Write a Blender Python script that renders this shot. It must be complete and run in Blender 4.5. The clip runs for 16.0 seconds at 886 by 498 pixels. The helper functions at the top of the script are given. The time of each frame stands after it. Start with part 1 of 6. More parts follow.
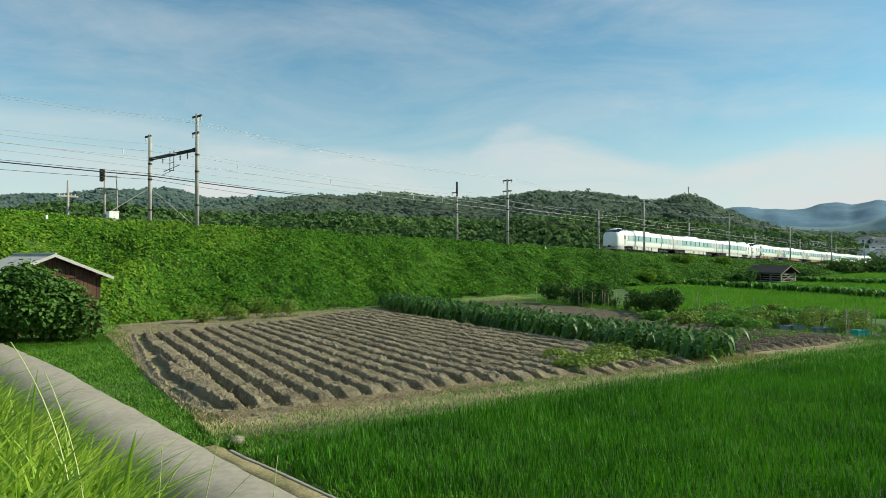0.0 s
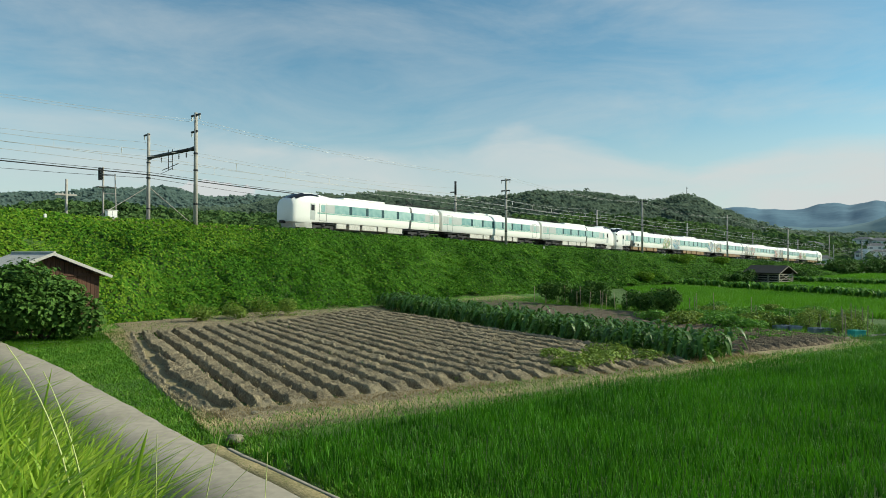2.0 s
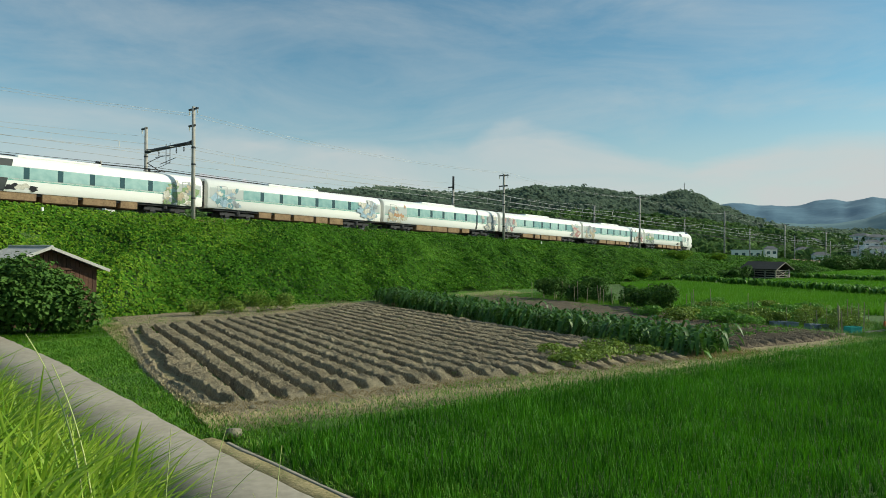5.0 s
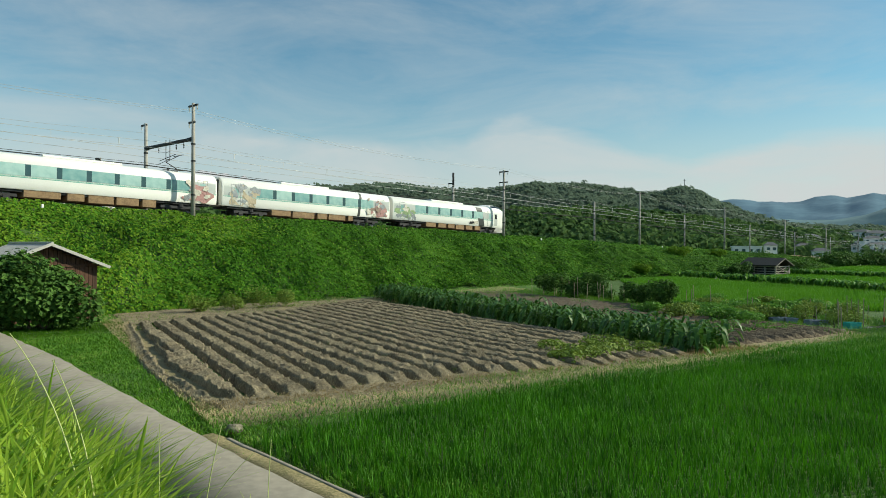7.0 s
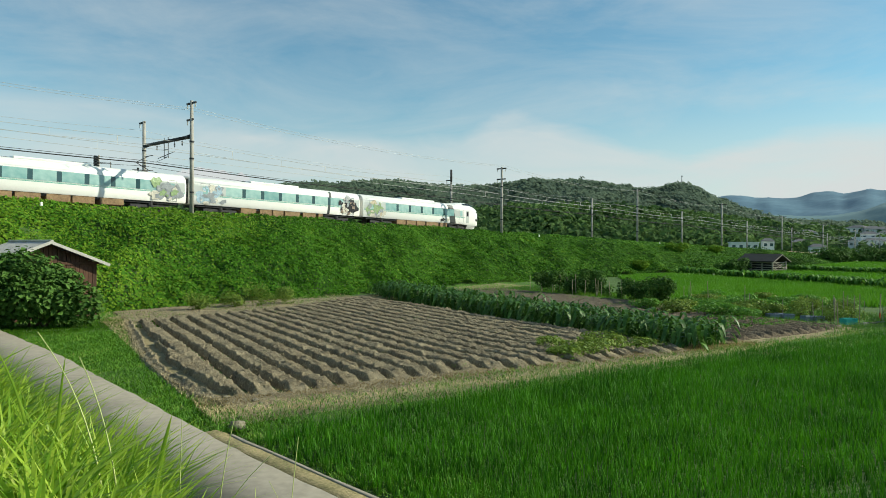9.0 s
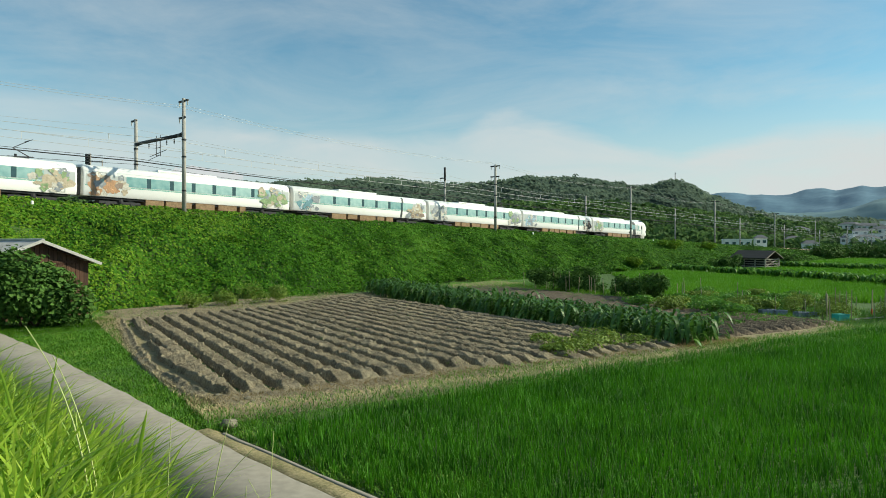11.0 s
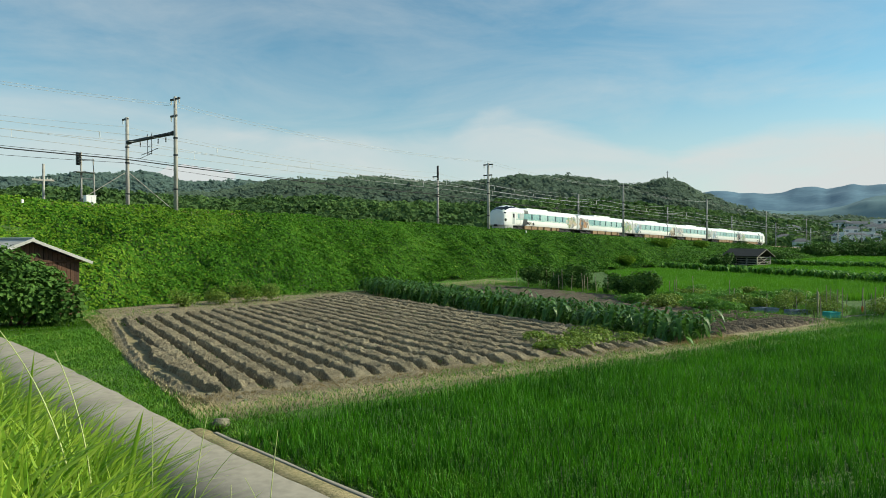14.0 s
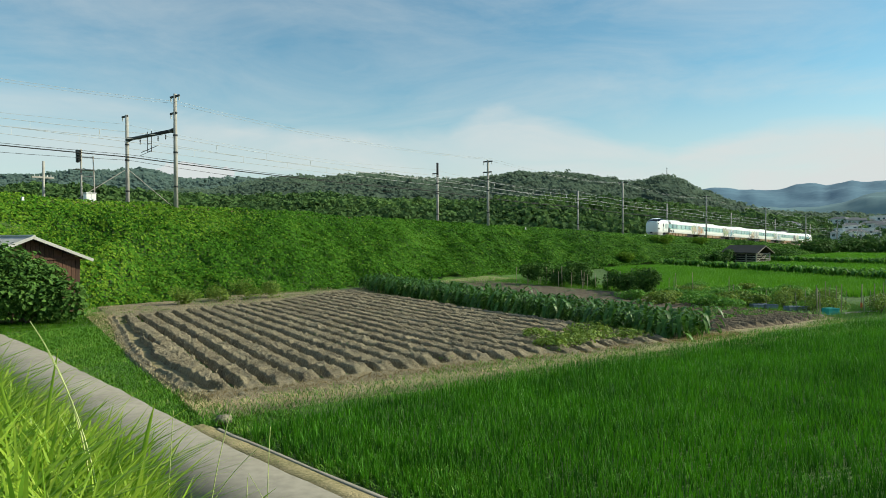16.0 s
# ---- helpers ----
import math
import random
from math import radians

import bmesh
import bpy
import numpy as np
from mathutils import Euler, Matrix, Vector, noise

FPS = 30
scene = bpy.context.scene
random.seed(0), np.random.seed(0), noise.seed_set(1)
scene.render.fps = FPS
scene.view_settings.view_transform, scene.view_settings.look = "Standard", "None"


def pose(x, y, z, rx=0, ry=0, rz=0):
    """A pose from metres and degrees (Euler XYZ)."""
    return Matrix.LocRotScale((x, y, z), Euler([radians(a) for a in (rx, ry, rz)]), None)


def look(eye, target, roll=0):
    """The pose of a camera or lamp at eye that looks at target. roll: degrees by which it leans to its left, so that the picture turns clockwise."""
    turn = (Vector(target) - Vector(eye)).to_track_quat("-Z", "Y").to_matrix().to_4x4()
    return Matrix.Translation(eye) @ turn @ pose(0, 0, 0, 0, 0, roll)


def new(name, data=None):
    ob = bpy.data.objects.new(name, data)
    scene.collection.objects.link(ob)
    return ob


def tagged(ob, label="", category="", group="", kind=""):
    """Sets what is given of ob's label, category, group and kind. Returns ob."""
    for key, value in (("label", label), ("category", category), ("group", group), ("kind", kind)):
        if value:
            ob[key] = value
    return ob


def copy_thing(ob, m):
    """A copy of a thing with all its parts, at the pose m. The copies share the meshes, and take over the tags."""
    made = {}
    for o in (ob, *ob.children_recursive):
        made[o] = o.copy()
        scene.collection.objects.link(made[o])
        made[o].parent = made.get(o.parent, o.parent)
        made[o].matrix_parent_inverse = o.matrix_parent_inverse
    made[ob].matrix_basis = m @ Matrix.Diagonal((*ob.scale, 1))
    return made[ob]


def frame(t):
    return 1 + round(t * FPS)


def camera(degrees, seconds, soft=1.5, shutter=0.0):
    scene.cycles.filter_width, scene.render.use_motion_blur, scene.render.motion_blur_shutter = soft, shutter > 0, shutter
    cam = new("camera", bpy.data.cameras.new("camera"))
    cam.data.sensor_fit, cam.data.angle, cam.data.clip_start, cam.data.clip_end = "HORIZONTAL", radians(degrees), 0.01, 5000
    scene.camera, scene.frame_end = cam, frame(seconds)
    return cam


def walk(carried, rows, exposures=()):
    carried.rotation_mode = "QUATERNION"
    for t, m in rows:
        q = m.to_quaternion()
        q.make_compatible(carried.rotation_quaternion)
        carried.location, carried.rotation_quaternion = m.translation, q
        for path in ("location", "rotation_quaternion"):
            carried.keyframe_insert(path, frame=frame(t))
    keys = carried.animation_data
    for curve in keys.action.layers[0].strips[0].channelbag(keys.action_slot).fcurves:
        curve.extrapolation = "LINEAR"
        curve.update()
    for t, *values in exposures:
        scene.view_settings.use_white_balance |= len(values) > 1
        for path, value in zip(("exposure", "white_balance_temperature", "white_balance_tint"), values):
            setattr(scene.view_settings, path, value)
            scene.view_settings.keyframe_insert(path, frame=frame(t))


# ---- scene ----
# camera: carried by hand on a grassy bank, 4 m above the fields

def held(x, y, z, yaw, tilt, lean):
    return pose(x, y, z, 0, 0, yaw) @ pose(0, 0, 0, tilt) @ pose(0, 0, 0, 0, lean) @ pose(0, 0, 0, 90)


PATH = [
    (0, held(0.000, 0.000, 4.000, 0.000, 0.605, 0.000)),
    (0.5, held(-0.008, 0.011, 4.003, -0.009, 0.608, -0.033)),
    (1, held(-0.004, 0.009, 4.005, 0.004, 0.617, -0.067)),
    (1.5, held(0.013, -0.021, 4.017, -0.016, 0.599, -0.064)),
    (2, held(-0.004, -0.071, 4.008, -0.139, 0.552, -0.148)),
    (2.5, held(-0.009, -0.119, 4.010, -0.232, 0.489, -0.222)),
    (3, held(-0.008, -0.128, 4.006, -0.296, 0.416, -0.279)),
    (3.5, held(-0.026, -0.134, 4.013, -0.333, 0.375, -0.327)),
    (4, held(-0.025, -0.090, 4.006, -0.350, 0.313, -0.354)),
    (6.5, held(-0.040, -0.124, 4.028, -0.335, -0.102, -0.331)),
    (7, held(-0.025, -0.127, 4.007, -0.346, -0.150, -0.297)),
    (7.5, held(-0.034, -0.117, 3.993, -0.345, -0.197, -0.302)),
    (8, held(-0.052, -0.135, 4.011, -0.359, -0.299, -0.294)),
    (8.5, held(-0.057, -0.198, 4.021, -0.435, -0.358, -0.226)),
    (9, held(-0.088, -0.283, 4.044, -0.540, -0.434, -0.186)),
    (11.5, held(-0.041, -0.214, 4.011, -1.162, -0.609, 0.014)),
    (12, held(-0.039, -0.201, 4.013, -1.315, -0.632, 0.009)),
    (12.5, held(-0.070, -0.265, 4.028, -1.457, -0.696, 0.059)),
    (13, held(-0.034, -0.219, 4.013, -1.503, -0.698, 0.046)),
    (13.5, held(-0.031, -0.187, 4.003, -1.564, -0.711, 0.089)),
    (14, held(-0.038, -0.217, 4.007, -1.593, -0.716, 0.075)),
    (14.5, held(-0.063, -0.285, 4.003, -1.605, -0.723, 0.125)),
    (15, held(-0.066, -0.279, 4.006, -1.617, -0.773, 0.084)),
    (15.5, held(-0.077, -0.287, 3.998, -1.661, -0.863, 0.123)),
    (16, held(-0.075, -0.289, 4.015, -1.634, -0.973, 0.137)),
]
cam = camera(65, 16.0, soft=0.6)
EXPOSED = [(0, 0.1, 6750, -2), (1.5, 0.05, 6750, -2), (2.5, -0.1, 6750, -2), (3.5, -0.17, 6750, -2), (7, -0.08, 6750, -2), (9, 0.05, 6750, -2), (12.5, 0.03, 6750, -2), (16, 0.1, 6750, -2)]
walk(cam, PATH, EXPOSED)

# ---- light ----
SUN_AZ, SUN_EL = radians(4), radians(31)
world = bpy.data.worlds.new("world")
scene.world = world
world.use_nodes = True
wn, wl = world.node_tree.nodes, world.node_tree.links
wn.clear()
w_out = wn.new("ShaderNodeOutputWorld")
w_bg = wn.new("ShaderNodeBackground")
w_sky = wn.new("ShaderNodeTexSky")
w_sky.sky_type = "NISHITA"
w_sky.sun_disc = False
w_sky.sun_elevation = SUN_EL
w_sky.sun_rotation = radians(90) - SUN_AZ
w_sky.air_density, w_sky.dust_density, w_sky.ozone_density = 1.0, 0.5, 1.8
w_bg.inputs["Strength"].default_value = 0.104
w_tc = wn.new("ShaderNodeTexCoord")
w_sep = wn.new("ShaderNodeSeparateXYZ")
wl.new(w_tc.outputs["Generated"], w_sep.inputs[0])


def w_math(op, a, b=None, clamp=False):
    n = wn.new("ShaderNodeMath")
    n.operation, n.use_clamp = op, clamp
    for i, v in enumerate((a, b)):
        if v is None:
            continue
        if isinstance(v, (int, float)):
            n.inputs[i].default_value = v
        else:
            wl.new(v, n.inputs[i])
    return n.outputs[0]


def w_noise(stretch, scale, detail, rough, turn=0.0, shift=0.0):
    m = wn.new("ShaderNodeMapping")
    m.inputs["Scale"].default_value = stretch
    m.inputs["Rotation"].default_value = (0, turn, 0)
    m.inputs["Location"].default_value = (shift, shift, 0)
    wl.new(w_tc.outputs["Generated"], m.inputs["Vector"])
    n = wn.new("ShaderNodeTexNoise")
    n.inputs["Scale"].default_value, n.inputs["Detail"].default_value = scale, detail
    n.inputs["Roughness"].default_value = rough
    n.inputs["Distortion"].default_value = 0.6
    wl.new(m.outputs[0], n.inputs["Vector"])
    return n.outputs["Fac"]


# a bank of thin cloud along the horizon whose upper edge rises and falls, and wisps above it
w_az = w_math("ADD", w_math("DIVIDE", w_math("ARCTAN2", w_sep.outputs["X"], w_sep.outputs["Y"]), math.pi / 2), 0.5, True)
w_up = w_math("DIVIDE", w_sep.outputs["Z"], w_math("SQRT", w_math("SUBTRACT", 1.0, w_math("MULTIPLY", w_sep.outputs["Z"], w_sep.outputs["Z"]))))
BANK = [(-44, 0.21), (-32.5, 0.205), (-25.4, 0.200), (-19, 0.188), (-11, 0.172), (-3, 0.170), (2.0, 0.174), (3.4, 0.188), (4.6, 0.196), (6.4, 0.199), (9.3, 0.192), (13.3, 0.170), (16.4, 0.148), (19.9, 0.132), (22.4, 0.146), (26.6, 0.160), (32.5, 0.158)]
w_edge = wn.new("ShaderNodeValToRGB")
for k, (az, up) in enumerate(BANK):
    e = w_edge.color_ramp.elements[k] if k < 2 else w_edge.color_ramp.elements.new(0.99)
    e.position, e.color = (az + 45) / 90, (up, up, up, 1)
wl.new(w_az, w_edge.inputs[0])
ragged = w_math("MULTIPLY", w_math("SUBTRACT", w_noise((1.0, 1.0, 3.0), 5.0, 8, 0.6, 0.15, 1.7), 0.5), 0.045)
bank = w_math("MULTIPLY", w_math("SUBTRACT", w_math("ADD", w_edge.outputs[0], ragged), w_up), 30.0, True)
thick = w_math("ADD", 0.22, w_math("MULTIPLY", w_az, 0.62))
density = w_math("ADD", thick, w_math("MULTIPLY", w_math("SUBTRACT", w_noise((1.0, 1.0, 4.0), 4.0, 6, 0.55, 0.1, 5.2), 0.32), 1.1), True)
bank = w_math("MULTIPLY", bank, density)
haze = w_math("MULTIPLY", w_math("SUBTRACT", 1.0, w_math("MULTIPLY", w_sep.outputs["Z"], 5.0), True), w_math("ADD", 0.62, w_math("MULTIPLY", w_az, 0.40), True))
veil = w_math("MAXIMUM", bank, haze)
wisp = w_noise((1.0, 1.0, 4.0), 2.4, 8, 0.62, 0.30, 3.1)
wisps = w_math("MULTIPLY", w_math("MULTIPLY", w_math("SUBTRACT", wisp, 0.44), 2.8, True), 0.46)
streak = w_noise((1.0, 1.0, 6.0), 4.2, 7, 0.58, -0.12, 7.3)
streaks = w_math("MULTIPLY", w_math("MULTIPLY", w_math("SUBTRACT", streak, 0.54), 3.0, True), w_math("SUBTRACT", 0.8, w_math("MULTIPLY", w_sep.outputs["Z"], 1.9), True))
cover = w_math("MAXIMUM", w_math("MAXIMUM", veil, wisps), streaks)
w_mix = wn.new("ShaderNodeMix")
w_mix.data_type = "RGBA"
w_mix.inputs[7].default_value = (6.4, 6.5, 7.05, 1)
# one small heap cloud low over the hills
w_sub = wn.new("ShaderNodeVectorMath")
w_sub.operation = "SUBTRACT"
w_sub.inputs[1].default_value = (-0.307, 0.947, 0.088)
wl.new(w_tc.outputs["Generated"], w_sub.inputs[0])
w_mul = wn.new("ShaderNodeVectorMath")
w_mul.operation = "MULTIPLY"
w_mul.inputs[1].default_value = (22.0, 9.0, 62.0)
wl.new(w_sub.outputs[0], w_mul.inputs[0])
w_len = wn.new("ShaderNodeVectorMath")
w_len.operation = "LENGTH"
wl.new(w_mul.outputs[0], w_len.inputs[0])
heap = w_math("SUBTRACT", w_math("MULTIPLY", w_noise((1, 1, 1.4), 38.0, 5, 0.55), 2.2), w_len.outputs["Value"])
heap = w_math("MULTIPLY", heap, 5.0, True)
cover = w_math("MAXIMUM", cover, heap)
wl.new(cover, w_mix.inputs[0])
w_hue = wn.new("ShaderNodeMix")
w_hue.data_type, w_hue.blend_type = "RGBA", "MULTIPLY"
w_hue.inputs[0].default_value = 1.0
w_hue.inputs[7].default_value = (0.91, 1.19, 1.22, 1)
wl.new(w_sky.outputs[0], w_hue.inputs[6])
wl.new(w_hue.outputs[2], w_mix.inputs[6])
wl.new(w_mix.outputs[2], w_bg.inputs["Color"])
wl.new(w_bg.outputs[0], w_out.inputs["Surface"])

sun = new("sun", bpy.data.lights.new("sun", "SUN"))
sun.data.energy, sun.data.angle, sun.data.color = 5.3, radians(0.6), (1.0, 0.93, 0.80)
to_sun = Vector((math.cos(SUN_AZ) * math.cos(SUN_EL), math.sin(SUN_AZ) * math.cos(SUN_EL), math.sin(SUN_EL)))
sun.matrix_world = look(to_sun * 60, (0, 0, 0))

# ---- materials ----


def mat(name, c1, c2=None, rough=0.8, metal=0.0, scale=3.0, fine=40.0, bump=0.0, bump_scale=30.0, leafy=0.0, island=0.0, obj=0.0, c3=None, spec=0.3, stretch=None):
    """A surface with coarse and fine variation between c1, c2 and c3, relief, and light through leaves where leafy."""
    m = bpy.data.materials.new(name)
    m.use_nodes = True
    ns, ls = m.node_tree.nodes, m.node_tree.links
    ns.clear()
    out, bs = ns.new("ShaderNodeOutputMaterial"), ns.new("ShaderNodeBsdfPrincipled")
    tc = ns.new("ShaderNodeTexCoord")
    vec = tc.outputs["Object"]
    if stretch:
        mp = ns.new("ShaderNodeMapping")
        mp.inputs["Scale"].default_value = stretch
        ls.new(vec, mp.inputs[0])
        vec = mp.outputs[0]
    c2 = c2 or tuple(v * 0.75 for v in c1)
    n1, n2 = ns.new("ShaderNodeTexNoise"), ns.new("ShaderNodeTexNoise")
    for n, s, d in ((n1, scale, 4), (n2, fine, 3)):
        n.inputs["Scale"].default_value, n.inputs["Detail"].default_value = s, d
        ls.new(vec, n.inputs["Vector"])
    add = ns.new("ShaderNodeMath")
    add.operation = "ADD"
    ls.new(n1.outputs["Fac"], add.inputs[0])
    ls.new(n2.outputs["Fac"], add.inputs[1])
    last = add.outputs[0]
    if island or obj:
        src = ns.new("ShaderNodeNewGeometry").outputs["Random Per Island"] if island else ns.new("ShaderNodeObjectInfo").outputs["Random"]
        k = ns.new("ShaderNodeMath")
        k.operation, k.inputs[1].default_value = "MULTIPLY_ADD", island or obj
        ls.new(src, k.inputs[0])
        ls.new(last, k.inputs[2])
        sh = ns.new("ShaderNodeMath")
        sh.operation, sh.inputs[1].default_value = "SUBTRACT", (island or obj) / 2
        ls.new(k.outputs[0], sh.inputs[0])
        last = sh.outputs[0]
    ramp = ns.new("ShaderNodeValToRGB")
    half = ns.new("ShaderNodeMath")
    half.operation, half.inputs[1].default_value = "MULTIPLY", 0.5
    ls.new(last, half.inputs[0])
    ls.new(half.outputs[0], ramp.inputs[0])
    ramp.color_ramp.elements[0].position, ramp.color_ramp.elements[0].color = 0.32, (*c2, 1)
    ramp.color_ramp.elements[1].position, ramp.color_ramp.elements[1].color = 0.62, (*c1, 1)
    if c3:
        e = ramp.color_ramp.elements.new(0.74)
        e.color = (*c3, 1)
    ls.new(ramp.outputs[0], bs.inputs["Base Color"])
    bs.inputs["Roughness"].default_value, bs.inputs["Metallic"].default_value = rough, metal
    bs.inputs["Specular IOR Level"].default_value = spec
    if bump:
        b, n3 = ns.new("ShaderNodeBump"), ns.new("ShaderNodeTexNoise")
        n3.inputs["Scale"].default_value, n3.inputs["Detail"].default_value = bump_scale, 5
        ls.new(vec, n3.inputs["Vector"])
        b.inputs["Strength"].default_value, b.inputs["Distance"].default_value = min(1.0, bump), 0.05
        ls.new(n3.outputs["Fac"], b.inputs["Height"])
        ls.new(b.outputs[0], bs.inputs["Normal"])
    if leafy:
        tr, mx = ns.new("ShaderNodeBsdfTranslucent"), ns.new("ShaderNodeMixShader")
        ls.new(ramp.outputs[0], tr.inputs[0])
        mx.inputs[0].default_value = leafy
        ls.new(bs.outputs[0], mx.inputs[1])
        ls.new(tr.outputs[0], mx.inputs[2])
        ls.new(mx.outputs[0], out.inputs[0])
    else:
        ls.new(bs.outputs[0], out.inputs[0])
    return m


M = {
    "soil": mat("soil", (0.33, 0.275, 0.175), (0.095, 0.074, 0.047), 0.95, scale=1.2, fine=13, bump=0.9, bump_scale=25),
    "straw": mat("straw", (0.36, 0.29, 0.16), (0.13, 0.125, 0.052), 0.95, scale=1.3, fine=16, bump=0.8, bump_scale=30),
    "turf": mat("turf", (0.085, 0.15, 0.035), (0.045, 0.085, 0.02), 0.95, scale=0.5, fine=14, bump=0.9, bump_scale=20),
    "concrete": mat("concrete", (0.275, 0.250, 0.208), (0.185, 0.166, 0.136), 0.95, scale=0.45, fine=5, bump=0.10, bump_scale=60),
    "mud": mat("mud", (0.06, 0.085, 0.03), (0.03, 0.045, 0.016), 0.7, scale=1.0, fine=15, bump=0.4),
    "kudzu": mat("kudzu", (0.078, 0.210, 0.013), (0.019, 0.072, 0.006), 0.7, scale=0.16, fine=2.0, leafy=0.25, island=0.60, c3=(0.13, 0.265, 0.03), spec=0.10),
    "kudzu_light": mat("kudzu_light", (0.180, 0.305, 0.023), (0.062, 0.145, 0.010), 0.55, scale=0.2, fine=2.0, leafy=0.28, island=0.40, c3=(0.26, 0.39, 0.05), spec=0.10),
    "rice": mat("rice", (0.083, 0.270, 0.011), (0.020, 0.090, 0.005), 0.5, scale=0.35, fine=3.0, leafy=0.32, island=0.4),
    # same plants, lightened in colour to pass for sunlit far paddies
    "rice_far_lit": mat("rice_far_lit", (0.125, 0.31, 0.018), (0.070, 0.21, 0.010), 0.5, scale=0.12, fine=1.2, leafy=0.4, island=0.3),
    "grass": mat("grass", (0.15, 0.33, 0.024), (0.060, 0.175, 0.014), 0.55, scale=0.8, fine=6.0, leafy=0.35, island=0.5, c3=(0.30, 0.36, 0.09)),
    "tall_grass": mat("tall_grass", (0.42, 0.56, 0.06), (0.21, 0.38, 0.03), 0.45, scale=1.5, fine=6.0, leafy=0.45, island=0.6, c3=(0.56, 0.64, 0.16)),
    "taro": mat("taro", (0.15, 0.32, 0.045), (0.07, 0.19, 0.022), 0.55, scale=1.0, fine=5.0, leafy=0.4, island=0.4, c3=(0.24, 0.42, 0.09)),
    "corn_leaf": mat("corn_leaf", (0.120, 0.250, 0.040), (0.040, 0.110, 0.018), 0.5, scale=1.5, fine=6.0, leafy=0.28, island=0.6, c3=(0.28, 0.42, 0.12), spec=0.35),
    "bush_leaf": mat("bush_leaf", (0.100, 0.200, 0.036), (0.032, 0.085, 0.015), 0.65, scale=1.5, fine=6.0, leafy=0.2, island=0.5, spec=0.15),
    "weed_leaf": mat("weed_leaf", (0.23, 0.32, 0.05), (0.10, 0.17, 0.025), 0.6, scale=1.5, fine=6.0, leafy=0.3, island=0.5),
    # haze of distance is mixed into these two forest greens; translucence flattens contrast
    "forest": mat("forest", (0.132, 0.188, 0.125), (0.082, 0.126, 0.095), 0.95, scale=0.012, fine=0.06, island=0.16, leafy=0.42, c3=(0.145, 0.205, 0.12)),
    "forest_back_haze": mat("forest_back_haze", (0.150, 0.220, 0.185), (0.115, 0.178, 0.160), 0.95, scale=0.008, fine=0.05, island=0.10, leafy=0.42),
    "white_paint": mat("white_paint", (0.86, 0.86, 0.82), (0.80, 0.80, 0.76), 0.28, scale=0.6, fine=9, spec=0.5),
    "pole_concrete": mat("pole_concrete", (0.43, 0.41, 0.37), (0.29, 0.275, 0.245), 0.9, scale=2, fine=30, bump=0.2),
    "steel": mat("steel", (0.20, 0.21, 0.22), (0.11, 0.115, 0.12), 0.5, metal=0.6, scale=3, fine=40),
    "dark_steel": mat("dark_steel", (0.055, 0.055, 0.058), (0.028, 0.028, 0.03), 0.6, metal=0.3, scale=3, fine=40),
}

# ---- building helpers ----


def bare(name, V, F, material, parent=None, smooth=False):
    """A mesh object from arrays of corners and of faces (all with the same number of corners)."""
    V, F = np.asarray(V, float), np.asarray(F, np.int32)
    me = bpy.data.meshes.new(name)
    me.vertices.add(len(V))
    me.vertices.foreach_set("co", V.ravel())
    k = F.shape[1]
    me.loops.add(F.size)
    me.loops.foreach_set("vertex_index", F.ravel())
    me.polygons.add(len(F))
    me.polygons.foreach_set("loop_start", np.arange(len(F), dtype=np.int32) * k)
    if smooth:
        me.polygons.foreach_set("use_smooth", np.ones(len(F), bool))
    me.update(calc_edges=True)
    me.materials.append(material)
    ob = new(name, me)
    ob.parent = parent
    return ob


def part(name, bm, material, parent=None, label="", smooth=False):
    me = bpy.data.meshes.new(name)
    bm.normal_update()
    bm.to_mesh(me)
    bm.free()
    me.materials.append(material)
    if smooth:
        for p in me.polygons:
            p.use_smooth = True
    ob = new(name, me)
    ob.parent = parent
    if label:
        ob["label"] = label
    return ob


def share(name, me, parent, m):
    """One more piece on a mesh that is already there."""
    ob = new(name, me)
    ob.parent = parent
    ob.matrix_basis = m
    return ob


def box(bm, lo, hi, bevel=0.0, turn=None):
    r = bmesh.ops.create_cube(bm, size=1.0)
    lo, hi = Vector(lo), Vector(hi)
    m = Matrix.Translation((lo + hi) / 2) @ Matrix.Diagonal((*(hi - lo), 1))
    bmesh.ops.transform(bm, matrix=(turn @ m) if turn else m, verts=r["verts"])
    if bevel:
        es = list({e for v in r["verts"] for e in v.link_edges})
        bmesh.ops.bevel(bm, geom=es, offset=bevel, segments=1, affect="EDGES")
    return bm


def rod(bm, a, b, r1, r2=None, sides=8):
    a, b = Vector(a), Vector(b)
    d = b - a
    if d.length < 1e-6:
        return bm
    m = Matrix.Translation((a + b) / 2) @ d.to_track_quat("Z", "Y").to_matrix().to_4x4()
    bmesh.ops.create_cone(bm, cap_ends=True, segments=sides, radius1=r1, radius2=r1 if r2 is None else r2, depth=d.length, matrix=m)
    return bm


def boxed(lo, hi, bevel=0.0, turn=None):
    return box(bmesh.new(), lo, hi, bevel, turn)


def rodded(a, b, r1, r2=None, sides=8):
    return rod(bmesh.new(), a, b, r1, r2, sides)


def empty(name, m=None):
    ob = new(name)
    ob.empty_display_size = 0.2
    if m is not None:
        ob.matrix_basis = m
    return ob


